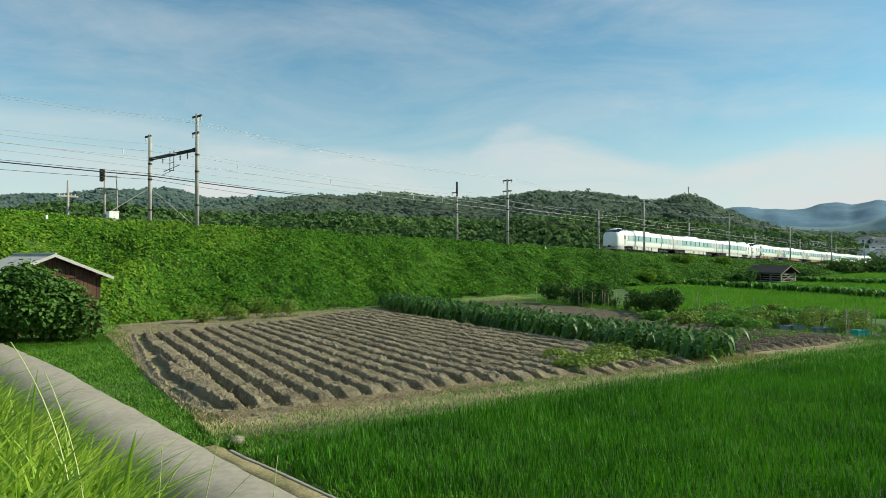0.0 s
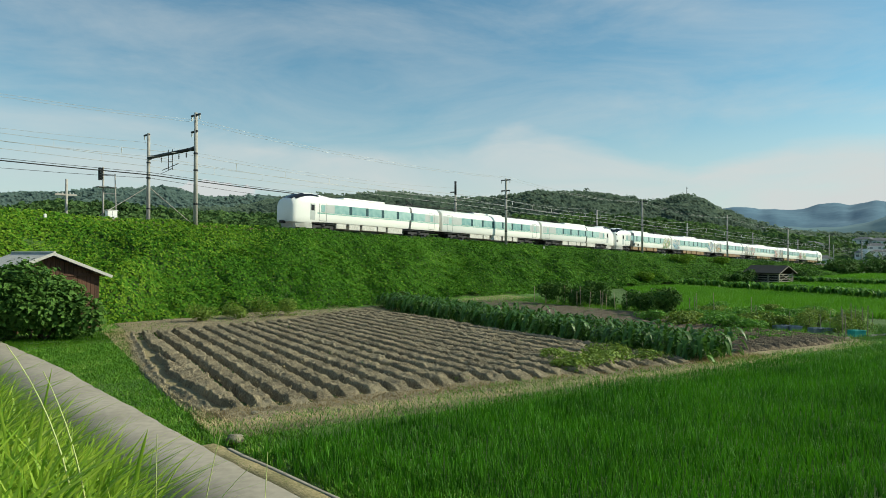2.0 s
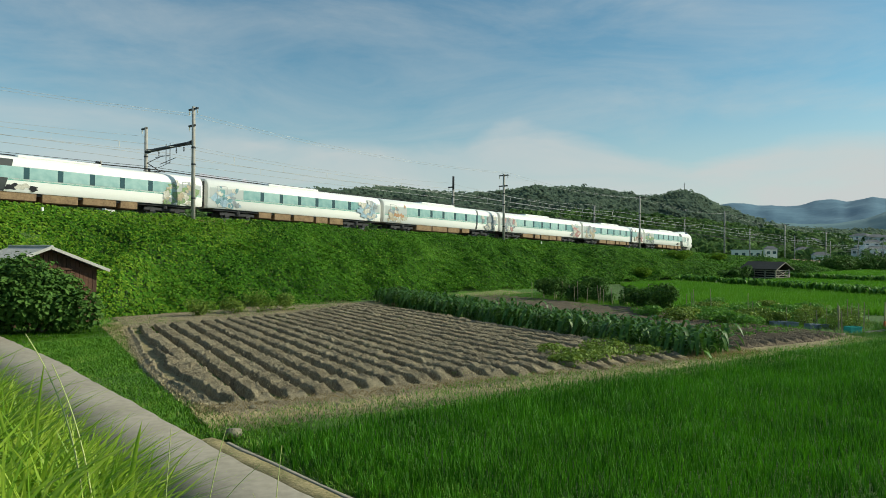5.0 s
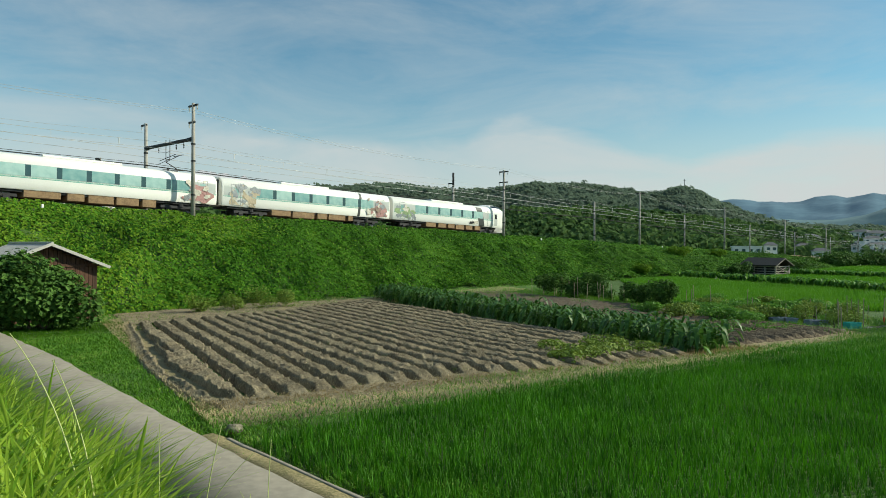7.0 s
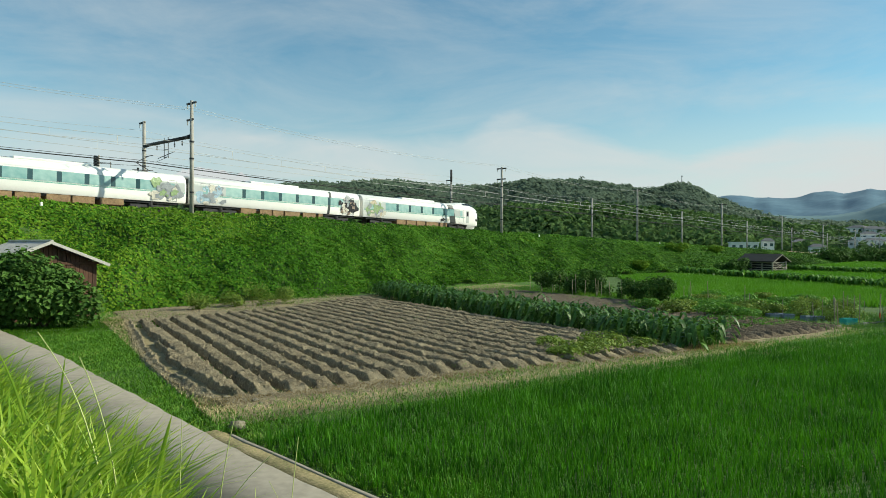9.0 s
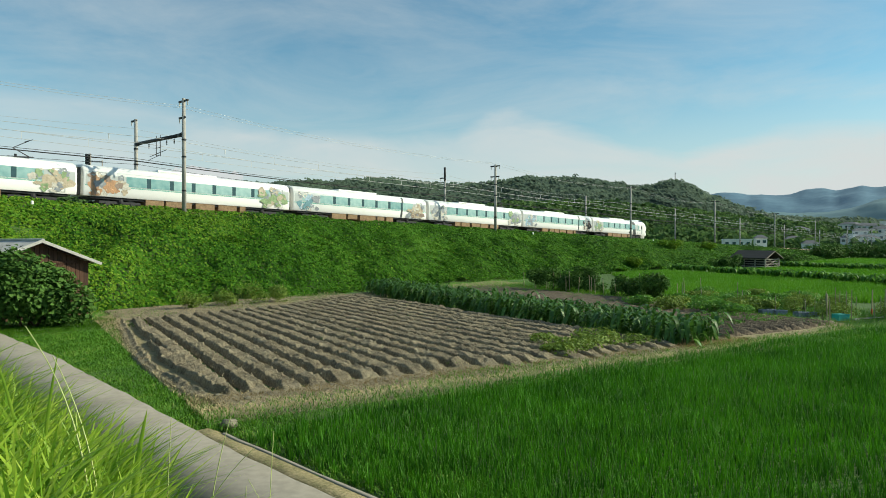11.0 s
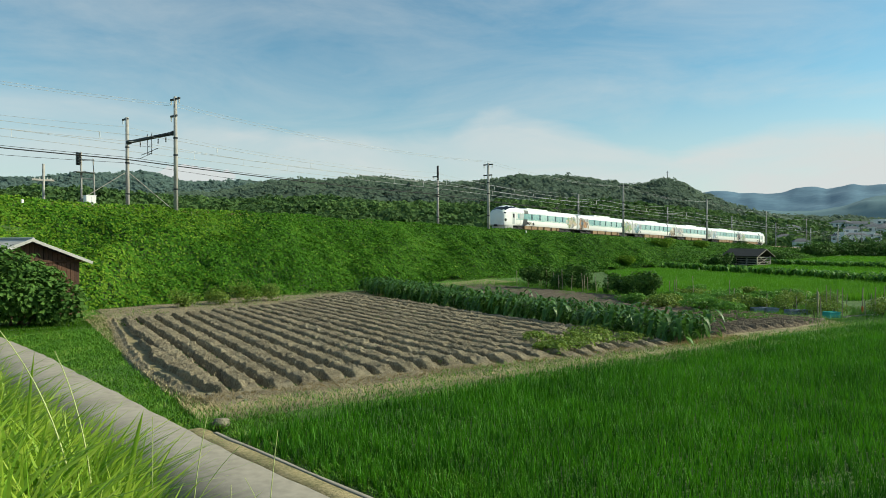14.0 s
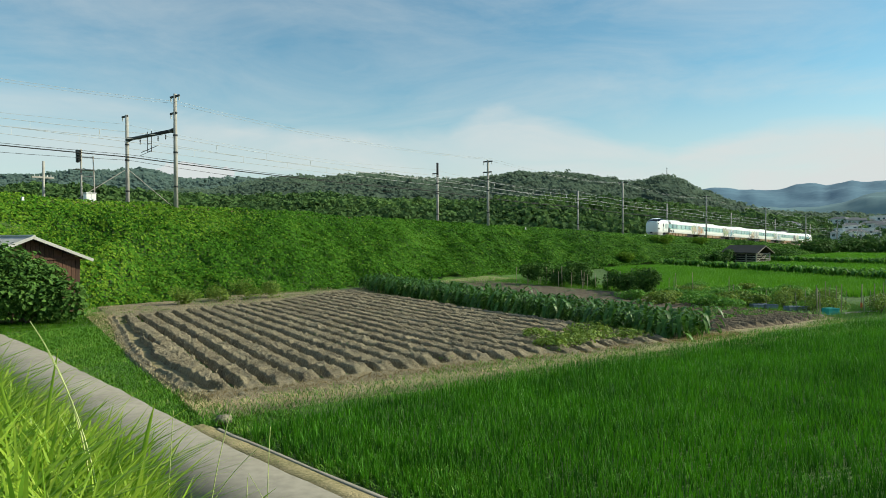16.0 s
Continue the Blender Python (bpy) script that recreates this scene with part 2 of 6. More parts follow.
def leaf_cloud(name, P, N, size, material, parent=None, ratio=0.75, seed=1, jitter=0.45):
    """Folded four-cornered leaves at the points P, facing roughly along N."""
    rg = np.random.default_rng(seed)
    n = len(P)
    N = N + rg.normal(0, jitter, (n, 3))
    N /= np.linalg.norm(N, axis=1)[:, None]
    a = np.cross(N, rg.normal(0, 1, (n, 3)))
    a /= np.linalg.norm(a, axis=1)[:, None] + 1e-9
    b = np.cross(N, a)
    s = np.asarray(size)[:, None] * np.ones((n, 1))
    V = np.empty((n, 4, 3))
    V[:, 0], V[:, 2] = P - a * s * 0.5, P + a * s * 0.5
    V[:, 1] = P + b * s * 0.5 * ratio + N * s * 0.14 - a * s * 0.08
    V[:, 3] = P - b * s * 0.5 * ratio + N * s * 0.14 - a * s * 0.08
    i = np.arange(n)[:, None] * 4
    F = np.concatenate([i + [0, 1, 2], i + [0, 2, 3]], axis=0)
    return bare(name, V.reshape(-1, 3), F, material, parent)


def blades(name, P, height, width, lean, material, parent=None, seed=2, kink=0.55):
    """Grass blades with a bent tip: root points P, heights, widths and leans (metres the tip hangs out)."""
    rg = np.random.default_rng(seed)
    n = len(P)
    th = rg.uniform(0, 2 * np.pi, n)
    o = np.stack([np.cos(th), np.sin(th), np.zeros(n)], 1)
    ph = th + np.pi / 2 + rg.normal(0, 0.4, n)
    w = np.stack([np.cos(ph), np.sin(ph), np.zeros(n)], 1) * (np.asarray(width) / 2)[:, None]
    h, l = np.asarray(height)[:, None], np.asarray(lean)[:, None]
    up = np.array([0, 0, 1.0])
    mid = P + up * h * kink + o * l * 0.3
    tip = P + up * h * (1 - 0.25 * np.minimum(1, l / h)) + o * l
    V = np.stack([P - w, P + w, mid - w * 0.9, mid + w * 0.9, tip], 1)
    i = np.arange(n)[:, None] * 5
    F = np.concatenate([i + [0, 1, 3], i + [0, 3, 2], i + [2, 3, 4]], axis=0)
    return bare(name, V.reshape(-1, 3), F, material, parent)


def wave(x, y, s, seed):
    """Cheap smooth noise in about -1..1 on arrays."""
    rg = np.random.default_rng(seed)
    out = np.zeros_like(x, dtype=float)
    for k in range(7):
        a, f, p = rg.uniform(0, 2 * np.pi), rg.uniform(0.6, 1.9), rg.uniform(0, 2 * np.pi)
        out += np.sin((x * np.cos(a) + y * np.sin(a)) * f / s + p)
    return out / 3.5


# ---- plan ----
# the railway: a straight double track that falls 25 in 1000 as it goes away; s runs along it, off to the side of the camera
TX, TY, TA = -4.387, 78.649, radians(47.570)
DIR, SIDE = Vector((math.cos(TA), math.sin(TA), 0)), Vector((math.sin(TA), -math.cos(TA), 0))
RAIL0, GRADE = 5.99, -0.0249


def rail_z(s):
    if s < -150:
        return RAIL0 - GRADE * 150
    if s < 190:
        return RAIL0 + GRADE * s
    k = s - 190
    return RAIL0 + GRADE * 190 + GRADE * k * max(0.0, 1 - k / 320) if k < 160 else RAIL0 + GRADE * 190 + GRADE * 80


def on_track(s, off=0.0, up=0.0):
    return Vector((TX, TY, 0)) + DIR * s + SIDE * off + Vector((0, 0, rail_z(s) + up))


FAR_OFF = -3.9


def foot_off(s):
    return float(np.interp(s, [-80, -38, -18, 4, 34, 59, 118, 200, 400], [17.0, 15.2, 13.6, 12.6, 14.0, 17.5, 17.5, 16, 15]))


# the farm road: u along it, v across it, measured from below the camera
RU, RV = Vector((0.678, -0.735, 0)), Vector((0.735, 0.678, 0))
ROAD_L, ROAD_R = 4.25, 6.10


def road_right(u):
    """The road's edge on the field side, which widens towards the shed."""
    return np.interp(u, [-34, -27, -22, -18, -12, 0], [6.80, 6.80, 6.52, 6.36, 6.08, 6.05])


# the ploughed field: a along its ridges, b across them
FO, FA, FB = Vector((-4.8, 17.25, 0)), Vector((-0.515, 0.857, 0)), Vector((0.857, 0.515, 0))


def bank_height(x, y):
    v = x * RV.x + y * RV.y
    k = np.clip((ROAD_L - 0.05 - v) / 3.7, 0, 1)
    return 2.35 * (0.05 * k + 0.95 * k * k * (3 - 2 * k))


# ---- ground ----
xs = np.concatenate([[-4000, -2500, -1500, -900, -500, -300, -180, -110, -70], np.arange(-50, 60, 0.5), [65, 75, 90, 120, 170, 260, 400, 650, 1000, 1700, 2700, 4000]])
ys = np.concatenate([[-600, -300, -120, -60, -30], np.arange(-15, 60, 0.5), [65, 72, 80, 90, 105, 125, 150, 190, 250, 330, 450, 650, 1000, 1700, 2800, 4600]])
gx, gy = np.meshgrid(xs, ys)
gz = bank_height(gx, gy) - 0.10 + 0.03 * wave(gx, gy, 2.0, 4)
far = np.clip((np.hypot(gx, gy) - 140) / 200, 0, 1)
gz -= far * 1.5
nx, ny = len(xs), len(ys)
ii = (np.arange(ny - 1)[:, None] * nx + np.arange(nx - 1)[None, :]).ravel()
ground = bare("ground", np.stack([gx.ravel(), gy.ravel(), gz.ravel()], 1), np.stack([ii, ii + 1, ii + nx + 1, ii + nx], 1), M["turf"], smooth=True)
tagged(ground, "grassy earth of the valley floor and the roadside bank", "ground", kind="structure")

# embankment: one sheet over both slopes, with its flat top
es = np.concatenate([np.arange(-480, -140, 8), np.arange(-140, 130, 1.5), np.arange(130, 520, 8)])
rows = []
for s in es:
    z = rail_z(s) - 0.55
    f = foot_off(s)
    base = -1.8 if s > 150 else -0.3
    prof = [(f + 3, base - 0.5), (f, base + 0.15)]
    for k in (0.15, 0.3, 0.45, 0.6, 0.75, 0.88):
        prof.append((f + (3.2 - f) * k, base + 0.15 + (z - base) * (k ** 0.92)))
    prof += [(3.2, z), (0, z + 0.02), (-3.9, z + 0.02), (-8.0, z), (-19, base)]
    rows.append([(Vector((TX, TY, 0)) + DIR * float(s) + SIDE * o + Vector((0, 0, q))) for o, q in prof])
EV = np.array([[tuple(p) for p in r] for r in rows])
ne, npf = EV.shape[:2]
EV[:, 2:8, 2] += -0.2 + 0.10 * wave(EV[:, 2:8, 0], EV[:, 2:8, 1], 2.5, 9)
ii = (np.arange(ne - 1)[:, None] * npf + np.arange(npf - 1)[None, :]).ravel()
embankment = bare("embankment", EV.reshape(-1, 3), np.stack([ii, ii + 1, ii + npf + 1, ii + npf], 1), M["turf"], smooth=True)
tagged(embankment, "high earth railway embankment with overgrown slope", "embankment", kind="structure")

# ---- farm road ----


def strip(name, u0, u1, v0, v1, z0, z1, material, step=1.0, wob=0.0, seed=1):
    """A slab along the farm road between v0 and v1, with an uneven edge."""
    us = np.arange(u0, u1 + step, step)
    rg = np.random.default_rng(seed)
    V = []
    for u in us:
        a, b = v0 + rg.normal(0, wob), (float(road_right(u)) if v1 is None else v1) + rg.normal(0, wob)
        for v, z in ((a, z0), (a, z1), (b, z1), (b, z0)):
            p = RU * float(u) + RV * float(v)
            V.append((p.x, p.y, z))
    F = []
    for k in range(len(us) - 1):
        for a, b in ((0, 1), (1, 2), (2, 3)):
            F.append((k * 4 + a, k * 4 + b, k * 4 + 4 + b, k * 4 + 4 + a))
    return bare(name, V, F, material)


road = strip("road", -46, 26, ROAD_L, None, -0.2, 0.012, M["concrete"], 0.5, 0.018, 3)
tagged(road, "narrow worn grey concrete farm road", "road", kind="structure")
lip = strip("paddy_lip", -14.2, 26, ROAD_R - 0.10, ROAD_R + 0.42, -0.5, -0.012, M["straw"], 0.3, 0.03, 5)
tagged(lip, "strip of earth and dry grass between the farm road and the rice", "ground", kind="structure")
curb = strip("paddy_curb", -13.6, 26, ROAD_R + 0.38, ROAD_R + 0.47, -0.5, -0.006, M["concrete"], 0.7, 0.010, 6)
tagged(curb, "thin worn concrete kerb along the rice paddy", "kerb", kind="structure")

# ---- ploughed field ----
PITCH = 0.835


def field_edge(b):
    """Where ridges end at the far side."""
    return np.interp(b, [0, 3.1, 8.6, 17], [21.1, 22.0, 24.0, 30.0])


def first_furrow(a):
    """The bowed furrow that bounds the field towards the road."""
    return np.interp(a, [0, 0.7, 2.2, 4.7, 7.7, 13.5, 18, 23], [0.0, -0.12, -0.46, -0.66, -0.72, -0.36, 0.0, 0.36])


na, nb = 470, 520
A = np.linspace(-1.6, 31.5, na)
B = np.linspace(-1.7, 17.2, nb)
fa, fb = np.meshgrid(A, B)
rough = np.clip((fb - 4) / 4, 0, 1)
bow = first_furrow(fa)
inside = np.clip((fa - (1.0 - 0.05 * fb + 0.22 * wave(fb, fb * 0, 0.8, 5) + 0.16 * wave(fa, fb, 0.5, 36))) / 0.6, 0, 1) * np.clip((field_edge(fb) - fa) / 0.4, 0, 1) * np.clip((fb - bow + 0.42) / 0.25, 0, 1)
sway = 0.52 * np.clip(fa / 22, 0, 1) * np.clip(1 - (fb - 3) / 9, 0, 1)
phase = (fb - 0.38 - sway + 0.035 * wave(fa, fb, 1.6, 11) + 0.04 * wave(fa, fb, 5.0, 27)) / PITCH
tri = np.abs(phase - np.round(phase)) * 2
tri = np.where(phase < -0.5, 1.0, tri)
tri = np.minimum(tri, np.abs(fb - bow + 0.03 * wave(fa, fb, 0.9, 51)) / (0.62 * PITCH))
# a short second furrow in the broad first ridge
tri = np.minimum(tri, np.abs(fb + 0.10 + 0.03 * wave(fa, fb, 0.7, 52)) / (0.4 * PITCH) + np.clip(np.abs(fa - 12.5) / 3.2 - 0.6, 0, 2))
ridge = 1 - np.clip((0.46 - tri + 0.08 * wave(fa, fb, 0.22, 15) + 0.05 * wave(fa, fb, 0.7, 35)) / 0.28, 0, 1) ** 1.1
rgn = np.random.default_rng(6)
clods = 0.016 * rgn.normal(0, 1, fa.shape) + 0.022 * wave(fa, fb, 0.09, 12) + 0.018 * wave(fa, fb, 0.16, 19) + 0.015 * wave(fa, fb, 0.4, 13)
clods = clods * (1 + 0.05 * rough)
fz = 0.02 + inside * (-0.33 + 0.47 * ridge + 0.025 * wave(fa, fb, 2.5, 23)) + clods * (0.5 + 0.8 * inside)
rim = np.minimum.reduce([fa - A[0], A[-1] - fa, fb - B[0], B[-1] - fb])
fz -= np.clip(0.4 - rim, 0, 1) * 0.4
fz -= 0.25 * np.clip((bow - 0.50 - fb) / 0.3, 0, 1)
fx, fy = FO.x + FA.x * fa + FB.x * fb, FO.y + FA.y * fa + FB.y * fb
ii = (np.arange(nb - 1)[:, None] * na + np.arange(na - 1)[None, :]).ravel()
field = bare("ploughed_field", np.stack([fx.ravel(), fy.ravel(), fz.ravel()], 1), np.stack([ii, ii + na, ii + na + 1, ii + 1], 1), M["soil"], smooth=True)
tagged(field, "freshly ridged brown soil field with deep furrows", "field", kind="structure")


def patch(name, corners, z, material, label, category, div=40, rough=0.02, seed=1):
    """A field sheet over four corners, slightly uneven, its rim sunk into the ground."""
    c = [np.array(p, float) for p in corners]
    t = np.linspace(0, 1, div)
    a, b = np.meshgrid(t, t)
    P = (c[0][None, None] * ((1 - a) * (1 - b))[..., None] + c[1][None, None] * (a * (1 - b))[..., None] + c[2][None, None] * (a * b)[..., None] + c[3][None, None] * ((1 - a) * b)[..., None])
    zz = z + rough * wave(P[..., 0], P[..., 1], 0.8, seed)
    edge = (a == 0) | (a == 1) | (b == 0) | (b == 1)
    zz = np.where(edge, zz - 0.25, zz)
    i = (np.arange(div - 1)[:, None] * div + np.arange(div - 1)[None, :]).ravel()
    ob = bare(name, np.stack([P[..., 0].ravel(), P[..., 1].ravel(), zz.ravel()], 1), np.stack([i, i + 1, i + div + 1, i + div], 1), material, smooth=True)
    return tagged(ob, label, category, kind="structure")


straw_front = patch("straw_border", [(-4.4, 16.2), (21.0, 33.1), (20.2, 34.8), (-5.4, 18.0)], -0.015, M["straw"], "strip of dry cut straw along the field", "ground", 60, 0.03, 2)
straw_back = patch("straw_border", [(-18.3, 37.0), (-15.9, 35.2), (9.5, 69.0), (6.5, 72.0)], -0.01, M["straw"], "strip of dry cut straw below the embankment", "ground", 60, 0.03, 3)
straw_left = patch("straw_border", [(-5.8, 16.9), (-4.7, 17.8), (-15.6, 36.0), (-16.8, 36.2)], -0.05, M["straw"], "strip of dry cut straw beside the field", "ground", 60, 0.03, 4)

# ---- rice ----
def in_poly(x, y, poly):
    c = np.zeros(x.shape, bool)
    n = len(poly)
    for i in range(n):
        (x1, y1), (x2, y2) = poly[i], poly[(i + 1) % n]
        hit = ((y1 > y) != (y2 > y)) & (x < (x2 - x1) * (y - y1) / (y2 - y1 + 1e-12) + x1)
        c ^= hit
    return c


def rice_field(name, poly, spacing, per, height, width, label, seed, z=-0.24, kind="rice"):
    """Rows of rice clumps over a polygon: one mass of blades."""
    rg = np.random.default_rng(seed)
    px, py = np.array(poly).T
    c, s = math.cos(0.35), math.sin(0.35)
    rmax = max(px.max() - px.min(), py.max() - py.min())
    g = np.arange(-rmax, rmax, spacing)
    X, Y = np.meshgrid(g, g * 0.9)
    x = (X * c - Y * s).ravel() + (px.min() + px.max()) / 2
    y = (X * s + Y * c).ravel() + (py.min() + py.max()) / 2
    k = in_poly(x, y, poly)
    x, y = np.repeat(x[k], per), np.repeat(y[k], per)
    n = len(x)
    x += rg.normal(0, spacing * 0.16, n)
    y += rg.normal(0, spacing * 0.16, n)
    gap = wave(x * 0.75 + y * 0.66, (y * 0.75 - x * 0.66) * 3.0, 0.9, seed + 2)
    hs = height * (1 + 0.10 * wave(x, y, 1.1, seed) + 0.10 * wave(x, y, 0.3, seed + 1)) * rg.uniform(0.6, 1.1, n) * (1 - 0.16 * np.clip((gap - 0.75) / 0.35, 0, 1))
    P = np.stack([x, y, np.full(n, z)], 1)
    ob = blades(name, P, hs, width * rg.uniform(0.7, 1.2, n), hs * rg.uniform(0.05, 0.30, n), M[kind], seed=seed)
    return tagged(ob, label, "rice", kind="stuff")


near_paddy = patch("paddy_mud", [(-4.3, 14.0), (4.6, 5.0), (46, 32), (24, 35.4)], -0.27, M["mud"], "wet mud of the rice paddy", "ground", 30, 0.01, 7)
rice_near = rice_field("rice", [(-3.85, 14.1), (-1.2, 11.3), (3.4, 6.8), (9, 5.8), (40, 28), (33, 36), (19.9, 31.2), (9.85, 24.6), (1.75, 19.4), (-2.25, 15.8)], 0.20, 12, 0.50, 0.021, "dense bright green rice plants in a paddy", 21)

# ---- vines over the embankment ----
rgk = np.random.default_rng(31)


def slope_points(n, s0, s1, k0=0.0, k1=1.0, seed=1):
    rg = np.random.default_rng(seed)
    s = rg.uniform(s0, s1, n)
    k = rg.uniform(k0, k1, n)
    f = np.interp(s, [-80, -38, -18, 4, 34, 59, 118, 200, 400], [17.0, 15.2, 13.6, 12.6, 14.0, 17.5, 17.5, 16, 15])
    z = RAIL0 + GRADE * s - 0.55
    off = f + (3.0 - f) * k
    q = -0.15 + (z + 0.3) * k ** 0.92
    x, y = TX + DIR.x * s + SIDE.x * off, TY + DIR.y * s + SIDE.y * off
    fade = np.clip(1 - (s - 38) / 30, 0.35, 1)

    def swell(px, py):
        return (0.36 * wave(px, py, 0.8, 40) + 0.42 * wave(px, py, 2.1, 41) + 0.14 * wave(px, py, 0.36, 42)) * fade

    fade = fade * (1 - 0.8 * np.clip((k - 0.70) / 0.22, 0, 1))
    lump, d = swell(x, y), 0.12
    lean = np.stack([(swell(x - d, y) - swell(x + d, y)) / (2 * d), (swell(x, y - d) - swell(x, y + d)) / (2 * d), np.zeros(n)], 1)
    lump -= 0.26 * rg.random(n) ** 2
    return s, np.stack([x, y, q + 0.30 - 0.17 * np.clip((k - 0.75) / 0.25, 0, 1) + np.maximum(lump, -0.34)], 1), lean * 0.8


SLOPE_N = np.array([SIDE.x * 0.55, SIDE.y * 0.55, 0.8])
for s0, s1, n, sz, sd in ((-75, 5, 150000, 0.205, 1), (5, 55, 85000, 0.27, 2), (55, 135, 62000, 0.32, 3)):
    sv, P, lean = slope_points(n, s0, s1, 0.0, 1.075, sd)
    # a paler creeper mixes in towards the near end and in a few patches
    pale = rgk.random(n) < np.clip(0.10 + (-22 - sv) / 26 + 0.35 * wave(P[:, 0], P[:, 1], 3.5, 77) + np.clip((sv - 28) / 60, 0, 0.7), 0.04, 0.94)
    for sel, key, what in ((~pale, "kudzu", "thick dark green climbing vines covering the railway embankment"), (pale, "kudzu_light", "paler yellow-green creepers among the embankment vines")):
        Q = P[sel]
        if len(Q):
            tagged(leaf_cloud("vine_leaves", Q, SLOPE_N[None] + lean[sel], sz * rgk.uniform(0.6, 1.45, len(Q)), M[key], seed=sd + 50 + (7 if key == "kudzu" else 0), jitter=0.36), what, "vines", kind="stuff")

# ---- hills ----


def hills(name, dist, az0, az1, knots, depth, bumps, label, material, step=2.6, seed=1, floor=-6.0, crown=7.0, lower=0.0):
    """A wooded range: a crest line given as (azimuth in degrees right of ahead, height over the eye in degrees), with tree crowns on it."""
    n = int(abs(radians(az1 - az0)) * dist / step)
    m = max(18, int(depth / step / 1.4))
    az = np.radians(np.linspace(az0, az1, n))
    crest = dist * np.tan(np.radians(np.interp(np.degrees(az), [k[0] for k in knots], [k[1] for k in knots]))) + 4 - bumps * 0.75 - lower
    k = np.linspace(0, 1, m)
    AZ, K = np.meshgrid(az, k)
    C = np.meshgrid(crest, k)[0]
    D = dist - depth * (1 - K)
    X, Y = D * np.sin(AZ), D * np.cos(AZ)
    spur = 0.10 * wave(X, Y, depth * 0.16, seed) + 0.05 * wave(X, Y, depth * 0.07, seed + 1)
    Z = floor + (C - floor) * np.clip(np.sin(K * np.pi / 2) ** 1.15 + spur * np.sin(K * np.pi), 0, 1.3)
    rg = np.random.default_rng(seed)
    bump = np.abs(wave(X, Y, crown * 0.5, seed + 2)) * 0.5 + np.abs(wave(X, Y, crown * 0.22, seed + 3)) * 0.35 + 0.25 * rg.random(X.shape)
    Z = Z + bumps * bump
    i = (np.arange(m - 1)[:, None] * n + np.arange(n - 1)[None, :]).ravel()
    F = np.stack([i, i + 1, i + n + 1, i + n], 1)
    V = np.stack([X.ravel(), Y.ravel(), Z.ravel()], 1)
    # the far side falls away so that the hill is a body
    back = np.stack([(dist + depth * 0.6) * np.sin(az), (dist + depth * 0.6) * np.cos(az), np.full(n, floor)], 1)
    b0 = len(V)
    V = np.concatenate([V, back])
    j = np.arange(n - 1)
    F = np.concatenate([F, np.stack([(m - 1) * n + j, (m - 1) * n + j + 1, b0 + j + 1, b0 + j], 1)])
    ob = bare(name, V, F, material, smooth=dist > 1000)
    return tagged(ob, label, "hill", kind="structure")


LEFT_CREST = [(-40.3, 3.62), (-35.7, 3.93), (-32.5, 4.27), (-30.5, 4.60), (-28.3, 4.70), (-26.1, 5.10), (-25.2, 5.12), (-23.2, 5.30), (-21.5, 5.36), (-20.1, 5.10), (-18.9, 4.80), (-17.3, 4.84), (-15.7, 4.82), (-14.0, 4.74), (-12.7, 4.62), (-10, 4.2), (-6, 3.3)]
MAIN_CREST = [(-40.3, 2.6), (-26, 3.2), (-20, 3.5), (-15.5, 3.9), (-13.2, 4.45), (-11.7, 4.91), (-9.9, 5.08), (-8.0, 4.87), (-5.8, 5.17), (-3.9, 5.28), (-1.1, 5.01), (0.7, 4.92), (4.0, 4.73), (6.3, 5.03), (7.7, 5.34), (10.0, 5.21), (12.2, 5.04), (14.4, 4.59), (16.6, 4.32), (18.0, 4.51), (18.9, 4.83), (19.7, 4.85), (20.7, 4.43), (21.8, 3.71), (22.7, 3.35), (24.3, 2.63), (26.6, 2.04), (30.2, 1.69), (42.2, 1.17)]
BLUE_CREST = [(14.4, 3.11), (20.5, 3.45), (21.8, 3.57), (22.8, 3.78), (23.75, 3.79), (24.75, 3.58), (25.5, 3.64), (26.6, 3.44), (27.8, 3.39), (28.5, 3.52), (29.8, 3.58), (30.5, 3.46), (31.3, 3.68), (32.0, 3.82), (32.9, 3.66), (34.2, 3.9), (38.1, 3.44), (44.7, 2.45)]
FRONT_CREST = [(-40.3, 2.91), (-32.5, 3.45), (-29.1, 3.98), (-25.4, 3.86), (-21.5, 3.55), (-16.0, 3.40), (-8.5, 3.68), (-3.9, 3.34), (3.1, 3.16), (7.7, 3.41), (12.2, 3.36), (16.6, 3.03), (20.7, 2.61), (24.7, 2.11), (28.4, 1.72), (32.5, 1.49), (42.2, 1.17)]
NEAR_BLUE = [(22, 1.9), (25.5, 2.15), (28, 2.05), (30, 2.2), (31.6, 2.45), (33, 2.95), (35, 3.15), (38, 2.9), (46, 2.2)]
# blue-green haze of distance is painted into the spur's base colour
M["forest_spur_haze"] = mat("forest_spur_haze", (0.120, 0.205, 0.225), (0.095, 0.170, 0.195), 1.0, scale=0.003, fine=0.03)
M["forest_front"] = mat("forest_front", (0.115, 0.205, 0.055), (0.042, 0.090, 0.032), 0.95, scale=0.02, fine=0.1, island=0.25, leafy=0.35, c3=(0.20, 0.30, 0.08))
# bluer still: the far range carries its haze in the colour
M["forest_far_haze"] = mat("forest_far_haze", (0.115, 0.205, 0.275), (0.080, 0.155, 0.225), 1.0, scale=0.004, fine=0.03)


